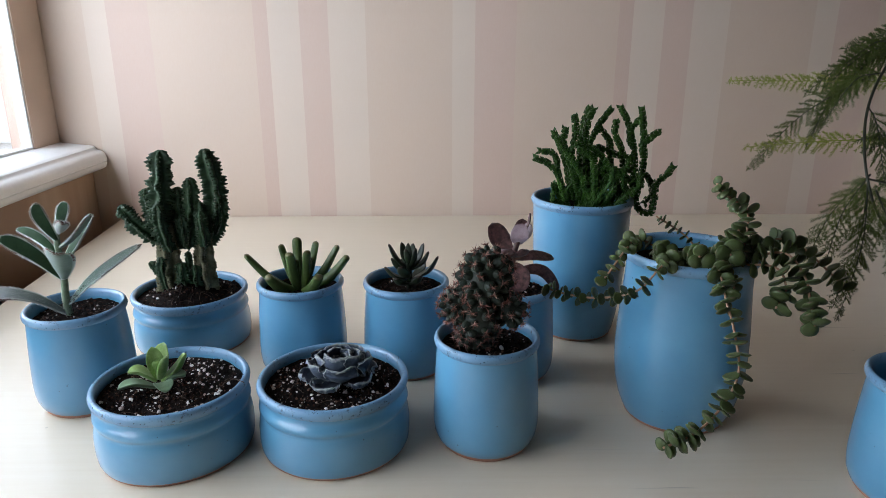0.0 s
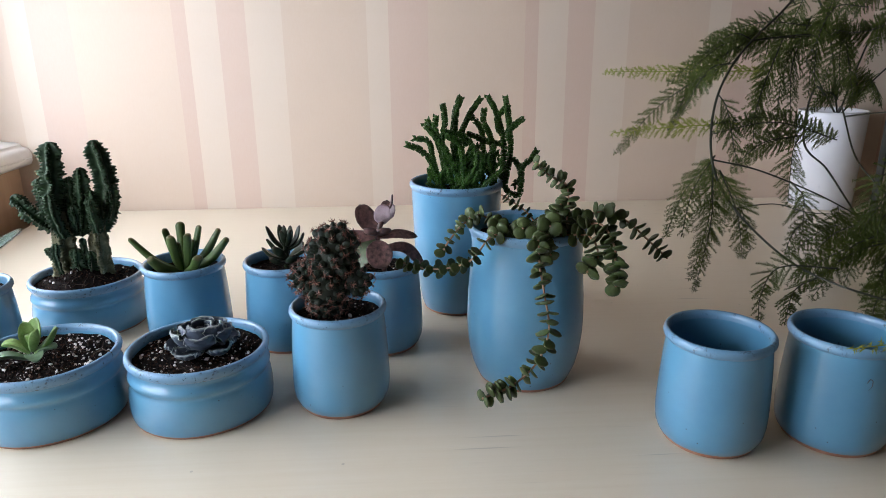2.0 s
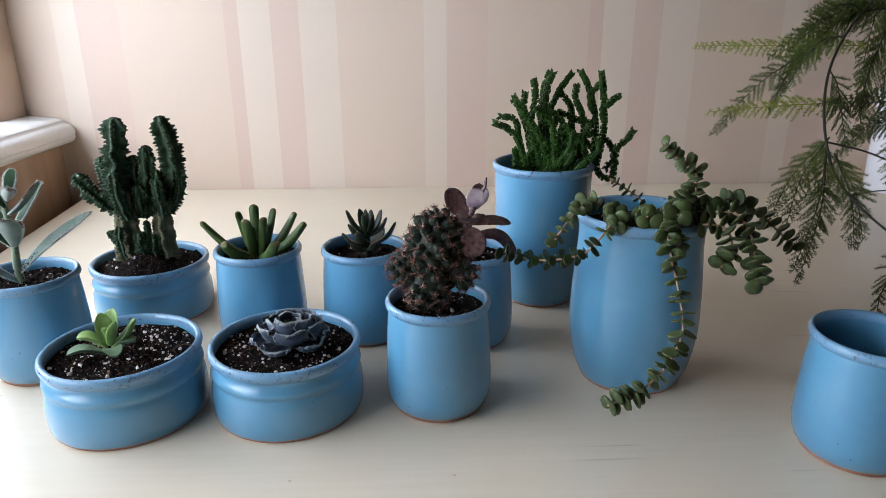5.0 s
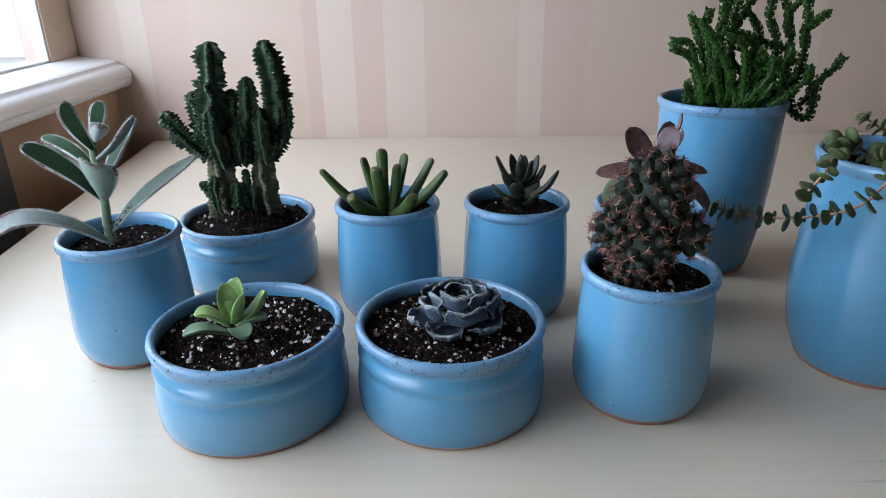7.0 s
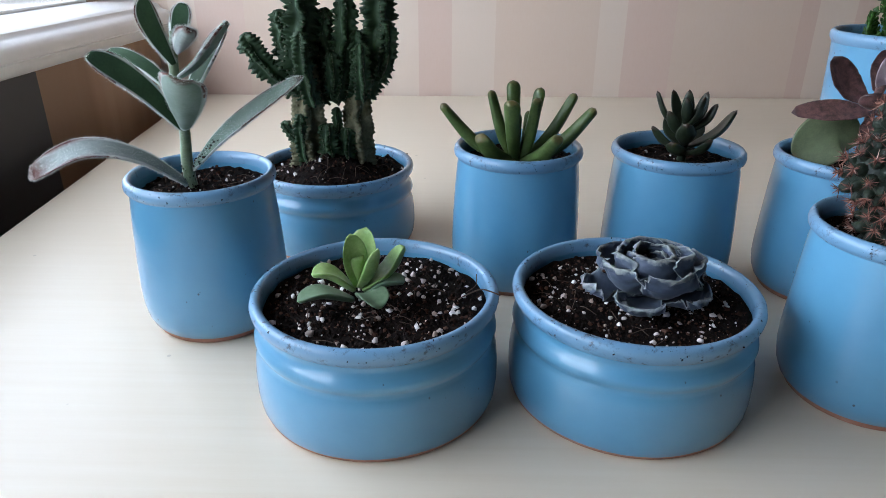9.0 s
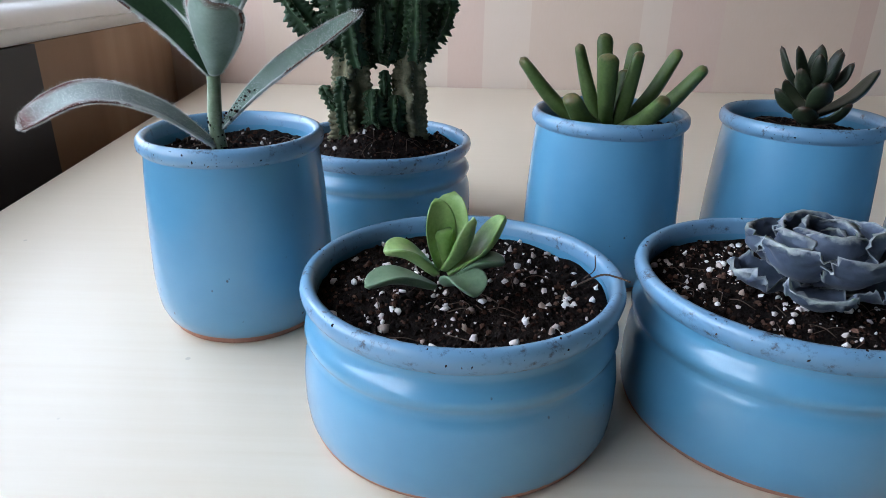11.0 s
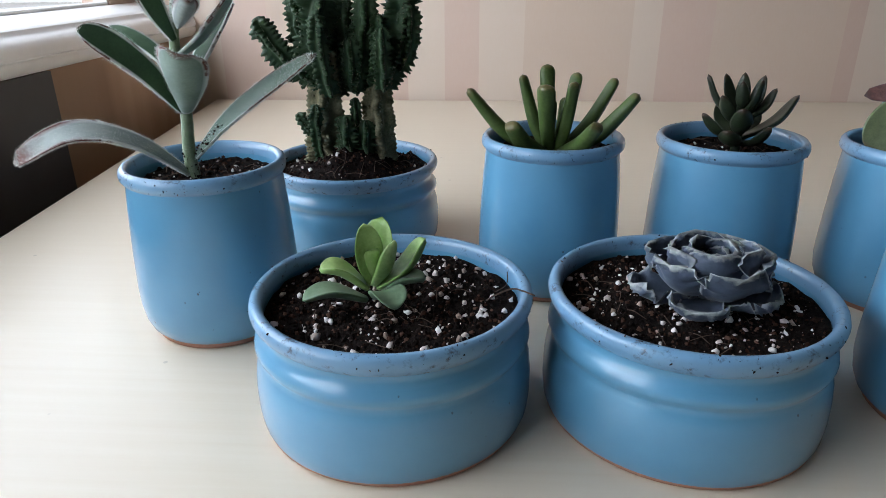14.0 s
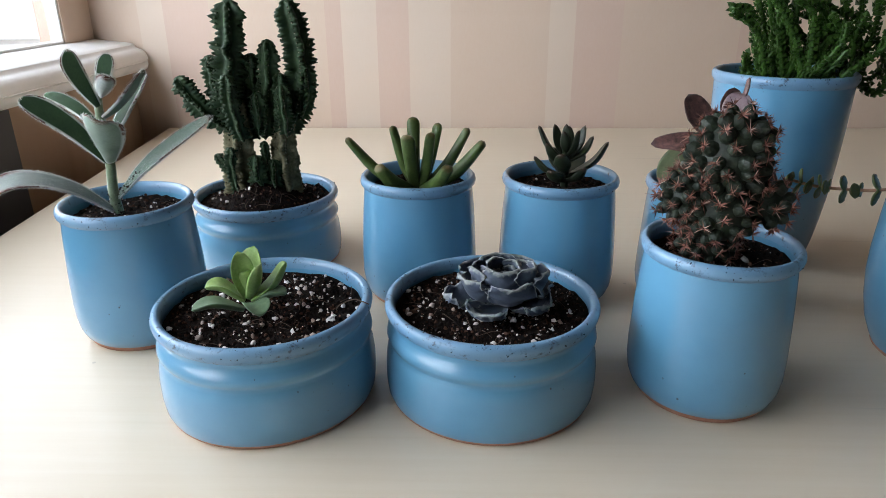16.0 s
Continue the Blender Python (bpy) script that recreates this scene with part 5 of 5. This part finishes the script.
# ---- asparagus fern in a white planter, and a picture behind it ----
fern = tagged(new("asparagus_fern"), "large feathery asparagus fern with long arching stems in a white planter", "fern")
fern.matrix_world = pose(0.886, 1.124, 0)
fo = Vector((0.886, 1.124, 0))
planter = part("planter", lathe([(0, 0.0), (0.052, 0.0), (0.054, 0.002), (0.0575, 0.172), (0.0575, 0.1755), (0.0555, 0.1765), (0.0545, 0.174), (0.053, 0.15), (0, 0.148)], 64), WHITE_CERAMIC, fern, "plain white ceramic planter")
part("soil", lathe([(0.053, 0.150), (0.053, 0.158), (0, 0.162)], 32), SOIL, fern)
FERN = leaf_material("fern_needle", (0.050, 0.080, 0.008), (0.125, 0.155, 0.026), None, 0.5, 0.0, 0.05, 30, 0.5)
FERN_YOUNG = leaf_material("young_fern_needle", (0.20, 0.23, 0.025), (0.34, 0.36, 0.05), None, 0.5, 0.0, 0.05, 30, 0.2)
FERN_STEM = two_tone("fern_stem", (0.012, 0.016, 0.008), (0.035, 0.036, 0.018), 80, 0.5, 0.1)


def fern_stem(points, r0, r1):
    line = curve_points([Vector(p) - fo for p in points], 12)
    return part("stem", tube_into(bmesh.new(), line, lambda u: 1.0 * (r0 + (r1 - r0) * u), 6), FERN_STEM, fern)


def frond(points, width, seed, mat=None, face=(0.1, -0.9, 0.35), step=0.0036):
    """A feathery flat spray: an axis, side branchlets on both sides, fine needles on each."""
    rng = random.Random(seed)
    line = curve_points([Vector(p) - fo for p in points], 14)
    axis = part("frond", tube_into(bmesh.new(), line, lambda u: 0.0007 * (1 - 0.7 * u) + 0.00015, 5), FERN_STEM if mat is None else mat, fern)
    total = sum((b - a).length for a, b in zip(line, line[1:]))
    face, spots, run, due, k = Vector(face), [], 0.0, 0.006, 0
    for a, b in zip(line, line[1:]):
        d = (b - a).normalized()
        seg = (b - a).length
        while due < run + seg:
            u, p = due / total, a.lerp(b, (due - run) / seg)
            k += 1
            side = d.cross(face + 0.15 * Vector((rng.uniform(-1, 1), rng.uniform(-1, 1), rng.uniform(-1, 1)))).normalized() * (1 if k % 2 else -1)
            length = width * min(1.0, 0.35 + 2.2 * u) * (1 - u) ** 0.75 * rng.uniform(0.7, 1.15) + 0.003
            way = (side + rng.uniform(0.6, 0.95) * d + Vector((rng.uniform(-0.12, 0.12), rng.uniform(-0.12, 0.12), rng.uniform(-0.35, 0.0)))).normalized()
            n = max(2, int(length / 0.0016))
            spots.append((0, Matrix.Translation(p) @ way.to_track_quat("Z", "Y").to_matrix().to_4x4() @ Matrix.Diagonal((0.00026, 0.00026, length, 1))))
            nrm = way.cross(d).normalized()
            across = nrm.cross(way)
            for i in range(n):
                q = p + way * (length * (i + 0.5) / n) + Vector((0, 0, -0.10 * length * ((i + 0.5) / n) ** 2))
                for h in (-1, 1):
                    v = (rng.uniform(0.6, 1.5) * way + h * across + 0.45 * nrm * rng.uniform(-1, 1)).normalized()
                    l = 0.0062 * (1 - 0.6 * i / n) * rng.uniform(0.4, 1.25)
                    spots.append((0, Matrix.Translation(q) @ v.to_track_quat("Z", "Y").to_matrix().to_4x4() @ Matrix.Diagonal((0.00062, 0.00062, l, 1))))
            due += step * rng.uniform(0.4, 1.5)
        run += seg
    bits("needle", [NEEDLE], spots, mat or FERN, axis)


crown = (0.886, 1.110, 0.165)
fern_stem([crown, (0.80, 1.03, 0.30), (0.68, 0.90, 0.365), (0.578, 0.80, 0.326), (0.506, 0.74, 0.28), (0.462, 0.69, 0.232), (0.44, 0.636, 0.176), (0.463, 0.625, 0.127), (0.481, 0.55, 0.094), (0.507, 0.50, 0.08), (0.556, 0.45, 0.072), (0.62, 0.41, 0.06)], 0.0018, 0.0009)
fern_stem([(0.44, 0.636, 0.176), (0.514, 0.67, 0.156), (0.617, 0.72, 0.116), (0.687, 0.74, 0.083), (0.787, 0.76, 0.031)], 0.0011, 0.0008)
fern_stem([(0.468, 0.62, 0.125), (0.534, 0.66, 0.118), (0.609, 0.70, 0.095), (0.74, 0.77, 0.075)], 0.0007, 0.0005)
fern_stem([crown, (0.819, 1.0, 0.192), (0.784, 0.9, 0.134), (0.788, 0.85, 0.10), (0.81, 0.80, 0.06)], 0.0017, 0.0010)
fern_stem([crown, (0.74, 0.95, 0.23), (0.61, 0.75, 0.179), (0.639, 0.74, 0.144), (0.654, 0.72, 0.114), (0.688, 0.70, 0.06), (0.715, 0.66, 0.01)], 0.0016, 0.0009)
fern_stem([crown, (0.86, 1.02, 0.30), (0.84, 0.93, 0.37), (0.80, 0.82, 0.36), (0.74, 0.72, 0.30)], 0.0016, 0.0008)
fern_stem([crown, (0.90, 1.00, 0.27), (0.92, 0.88, 0.33), (0.93, 0.76, 0.28), (0.90, 0.66, 0.16)], 0.0016, 0.0008)
fern_stem([crown, (0.78, 1.02, 0.24), (0.70, 0.92, 0.27), (0.634, 0.80, 0.305), (0.535, 0.78, 0.30)], 0.0015, 0.0008)
fern_stem([(0.62, 0.41, 0.06), (0.66, 0.48, 0.10), (0.72, 0.60, 0.16), (0.80, 0.82, 0.20), crown], 0.0010, 0.0014)


def shoot(k, width, young, *points):
    """A spray along the points; a wide one has a second from the same place."""
    frond(points, width, 200 + k, FERN_YOUNG if young else None, face=(0.15 * math.sin(k * 1.7), -0.9, 0.4 * math.cos(k * 2.3)))
    if width > 0.027:
        turn = Vector((0.014 * math.sin(k * 2.1), 0.016 * math.cos(k * 1.3), 0.010 * math.sin(k * 3.7)))
        frond([Vector(points[0])] + [Vector(p) + turn * (j + 1) / 2 for j, p in enumerate(points[1:])], width * 0.85, 300 + k, None, face=(0.5 * math.sin(k), -0.8, 0.5 * math.sin(k * 1.9)))


shoot(0, 0.022, True, (0.575, 0.80, 0.262), (0.486, 0.81, 0.262), (0.370, 0.828, 0.262))
shoot(1, 0.020, True, (0.495, 0.70, 0.207), (0.426, 0.715, 0.202), (0.355, 0.73, 0.194))
shoot(2, 0.026, False, (0.500, 0.745, 0.275), (0.440, 0.735, 0.245), (0.402, 0.73, 0.217), (0.359, 0.72, 0.170))
shoot(3, 0.034, False, (0.441, 0.636, 0.176), (0.446, 0.64, 0.111), (0.437, 0.649, 0.032))
shoot(4, 0.032, False, (0.448, 0.632, 0.165), (0.468, 0.622, 0.120), (0.481, 0.62, 0.065))
shoot(5, 0.028, False, (0.445, 0.640, 0.180), (0.425, 0.642, 0.140), (0.418, 0.645, 0.085))
shoot(6, 0.030, False, (0.634, 0.80, 0.305), (0.535, 0.78, 0.298), (0.462, 0.75, 0.254), (0.425, 0.73, 0.196))
shoot(7, 0.030, False, (0.560, 0.79, 0.310), (0.490, 0.775, 0.290), (0.430, 0.76, 0.250))
shoot(8, 0.026, False, (0.640, 0.82, 0.318), (0.560, 0.80, 0.322), (0.480, 0.78, 0.300))
shoot(9, 0.032, False, (0.654, 0.75, 0.178), (0.554, 0.72, 0.205), (0.457, 0.68, 0.198))
shoot(10, 0.030, False, (0.600, 0.74, 0.186), (0.540, 0.72, 0.180), (0.500, 0.71, 0.150))
shoot(11, 0.026, False, (0.524, 0.52, 0.087), (0.472, 0.53, 0.086), (0.468, 0.55, 0.050), (0.475, 0.56, 0.012))
shoot(12, 0.026, False, (0.500, 0.51, 0.083), (0.490, 0.53, 0.060), (0.498, 0.55, 0.014))
shoot(13, 0.040, False, (0.657, 0.60, 0.092), (0.574, 0.58, 0.088), (0.498, 0.55, 0.066))
shoot(14, 0.042, False, (0.690, 0.70, 0.085), (0.610, 0.66, 0.080), (0.550, 0.62, 0.050))
shoot(15, 0.044, False, (0.760, 0.74, 0.100), (0.680, 0.68, 0.092), (0.620, 0.62, 0.060))
shoot(16, 0.030, False, (0.610, 0.40, 0.080), (0.545, 0.385, 0.066), (0.510, 0.372, 0.028), (0.506, 0.366, 0.006))
shoot(17, 0.034, False, (0.580, 0.39, 0.110), (0.475, 0.325, 0.090), (0.438, 0.292, 0.048), (0.440, 0.283, 0.006))
shoot(18, 0.010, True, (0.560, 0.350, 0.112), (0.475, 0.328, 0.104), (0.406, 0.322, 0.100))
shoot(19, 0.034, False, (0.581, 0.78, 0.300), (0.544, 0.75, 0.226), (0.534, 0.73, 0.173))
shoot(20, 0.038, False, (0.650, 0.84, 0.330), (0.610, 0.80, 0.270), (0.600, 0.77, 0.205))
shoot(21, 0.040, False, (0.700, 0.88, 0.350), (0.660, 0.84, 0.290), (0.650, 0.82, 0.225))
shoot(22, 0.042, False, (0.760, 0.94, 0.340), (0.735, 0.90, 0.290), (0.725, 0.87, 0.225))
shoot(23, 0.040, False, (0.867, 0.95, 0.330), (0.760, 0.90, 0.310), (0.660, 0.85, 0.320))
shoot(24, 0.042, False, (0.840, 0.93, 0.370), (0.760, 0.86, 0.370), (0.680, 0.80, 0.330))
shoot(25, 0.042, False, (0.800, 0.82, 0.360), (0.735, 0.76, 0.330), (0.690, 0.72, 0.270))
shoot(26, 0.040, False, (0.890, 1.08, 0.185), (0.850, 1.02, 0.240), (0.800, 0.98, 0.225))
shoot(27, 0.040, False, (0.880, 1.08, 0.190), (0.870, 1.02, 0.235), (0.860, 0.98, 0.200))
shoot(28, 0.036, False, (0.850, 1.06, 0.200), (0.800, 1.02, 0.215), (0.760, 1.00, 0.185))
shoot(29, 0.044, False, (0.800, 0.80, 0.120), (0.760, 0.74, 0.090), (0.740, 0.70, 0.045))
shoot(30, 0.046, False, (0.900, 0.66, 0.170), (0.830, 0.62, 0.130), (0.780, 0.60, 0.070))
shoot(31, 0.044, False, (0.720, 0.62, 0.150), (0.680, 0.58, 0.110), (0.660, 0.55, 0.055))
shoot(32, 0.046, False, (0.930, 0.78, 0.290), (0.880, 0.74, 0.240), (0.850, 0.72, 0.170))
shoot(33, 0.012, False, (0.609, 0.70, 0.095), (0.570, 0.675, 0.080), (0.555, 0.665, 0.050))

frng = random.Random(31)


def spray(k, a, d):
    """A short hanging spray from a along d."""
    a, d = Vector(a), Vector(d) * frng.uniform(0.85, 1.15)
    bend = Vector((frng.uniform(-0.012, 0.012), frng.uniform(-0.012, 0.012), 0.25 * d.length))
    end = a + d
    end.z = max(0.012, end.z)
    frond([a, a + 0.5 * d + bend, end], frng.uniform(0.026, 0.040), 400 + k, None, face=(frng.uniform(-0.4, 0.4), -0.9, frng.uniform(-0.2, 0.5)))


spray(0, (0.66, 0.62, 0.17), (-0.06, 0.00, -0.08))
spray(1, (0.62, 0.60, 0.15), (-0.05, -0.02, -0.07))
spray(2, (0.70, 0.62, 0.15), (-0.03, -0.05, -0.09))
spray(3, (0.60, 0.58, 0.10), (-0.05, 0.00, -0.06))
spray(4, (0.68, 0.56, 0.13), (-0.04, -0.03, -0.08))
spray(7, (0.70, 0.80, 0.34), (-0.08, -0.02, -0.05))
spray(8, (0.78, 0.86, 0.36), (-0.06, -0.05, -0.08))
spray(9, (0.56, 0.38, 0.07), (-0.06, -0.06, -0.055))
spray(10, (0.58, 0.42, 0.10), (-0.05, -0.03, -0.05))
spray(11, (0.64, 0.52, 0.14), (-0.07, -0.02, -0.05))
spray(12, (0.66, 0.88, 0.36), (-0.05, -0.03, -0.10))
spray(13, (0.60, 0.82, 0.335), (-0.03, -0.02, -0.11))
spray(15, (0.79, 1.00, 0.31), (-0.03, -0.03, -0.09))
spray(16, (0.84, 0.93, 0.37), (-0.02, -0.04, -0.11))
spray(17, (0.80, 0.84, 0.36), (0.01, -0.04, -0.12))
spray(18, (0.75, 0.74, 0.31), (-0.02, -0.03, -0.11))
spray(19, (0.92, 0.88, 0.33), (-0.04, -0.02, -0.12))
spray(20, (0.50, 0.735, 0.275), (-0.06, 0.00, -0.06))
spray(21, (0.54, 0.77, 0.30), (-0.09, -0.01, -0.03))
spray(22, (0.47, 0.70, 0.24), (0.03, -0.01, -0.09))
spray(23, (0.58, 0.705, 0.13), (0.00, -0.03, -0.07))
spray(24, (0.66, 0.735, 0.095), (-0.03, -0.04, -0.06))
spray(25, (0.72, 0.755, 0.065), (0.01, -0.06, -0.03))
spray(27, (0.61, 0.76, 0.18), (-0.02, -0.03, -0.09))
spray(30, (0.67, 0.50, 0.11), (-0.05, -0.02, -0.06))
spray(31, (0.72, 0.60, 0.16), (-0.07, 0.00, -0.06))
spray(34, (0.90, 0.68, 0.19), (-0.06, -0.03, -0.08))
spray(35, (0.93, 0.78, 0.28), (-0.07, -0.02, -0.05))
spray(36, (0.84, 1.04, 0.22), (-0.06, -0.02, 0.02))
spray(37, (0.86, 1.05, 0.24), (-0.03, -0.04, 0.05))
spray(38, (0.62, 0.41, 0.06), (-0.04, 0.03, -0.045))
spray(39, (0.57, 0.44, 0.07), (-0.01, 0.05, -0.05))
spray(40, (0.70, 0.90, 0.37), (-0.08, -0.02, 0.02))
spray(41, (0.62, 0.83, 0.345), (-0.09, -0.02, 0.015))
spray(42, (0.76, 0.97, 0.34), (-0.06, -0.04, 0.03))
spray(43, (0.83, 0.90, 0.37), (-0.07, -0.05, 0.00))
spray(60, (0.679, 0.660, 0.109), (-0.042, -0.035, -0.068))
spray(61, (0.654, 0.620, 0.060), (-0.045, -0.037, -0.068))
spray(62, (0.634, 0.580, 0.099), (-0.018, 0.000, -0.057))
spray(63, (0.602, 0.520, 0.064), (-0.042, -0.013, -0.072))
spray(64, (0.617, 0.550, 0.034), (-0.044, -0.035, -0.074))
spray(65, (0.567, 0.460, 0.038), (-0.018, 0.001, -0.056))
spray(66, (0.538, 0.420, 0.040), (-0.022, -0.030, -0.071))
spray(67, (0.538, 0.400, 0.040), (-0.028, -0.003, -0.054))
spray(68, (0.602, 0.500, 0.040), (-0.019, -0.036, -0.062))
spray(69, (0.676, 0.600, 0.045), (-0.026, -0.015, -0.075))
spray(70, (0.665, 0.660, 0.032), (-0.033, -0.036, -0.052))
spray(71, (0.657, 0.680, 0.070), (-0.020, -0.013, -0.071))

picture = tagged(new("framed_picture"), "brown leaf picture with white top rail and thin black edge", "picture")
PRINT = two_tone("beige_print", (0.40, 0.31, 0.24), (0.52, 0.42, 0.34), 25, 0.6, 0.05)
INK = two_tone("brown_ink", (0.055, 0.032, 0.024), (0.10, 0.06, 0.045), 60, 0.6, 0.05)
BLACK = two_tone("black_lacquer", (0.012, 0.012, 0.013), (0.025, 0.024, 0.025), 60, 0.4, 0.05)
part("board", box((0.004, 0.0, 0.0), (0.33, 0.012, 0.192), 0.001), PRINT, picture, smooth=False)
part("edge", box((0.0, -0.001, 0.0), (0.004, 0.013, 0.195), 0.0006), BLACK, picture, "thin black edge", smooth=False)
part("top_rail", box((-0.001, -0.002, 0.195), (0.332, 0.014, 0.203), 0.001), WHITE_PAINT, picture, "white top rail", smooth=False)
prng = random.Random(5)
for k in range(9):
    x, z, a = 0.03 + 0.032 * k + prng.uniform(-0.01, 0.01), prng.uniform(0.04, 0.14), prng.uniform(0.5, 1.4)
    l = prng.uniform(0.03, 0.05)
    pts = [(x - l * math.cos(a) * s, -0.0006, min(0.188, max(0.006, z - l * math.sin(a) * s))) for s in (-1, 0, 1)]
    part("leaf_shape", leaf_into(bmesh.new(), curve_points(pts, 6), (0, -1, 0), oval(0.010, 0.5, 0.2, 0.8), 0.0008, 0, 0, 8, k), INK, picture, "dark brown printed leaf")
picture.matrix_world = pose(0.882, 0.966, 0.0, 0, 0, 3)
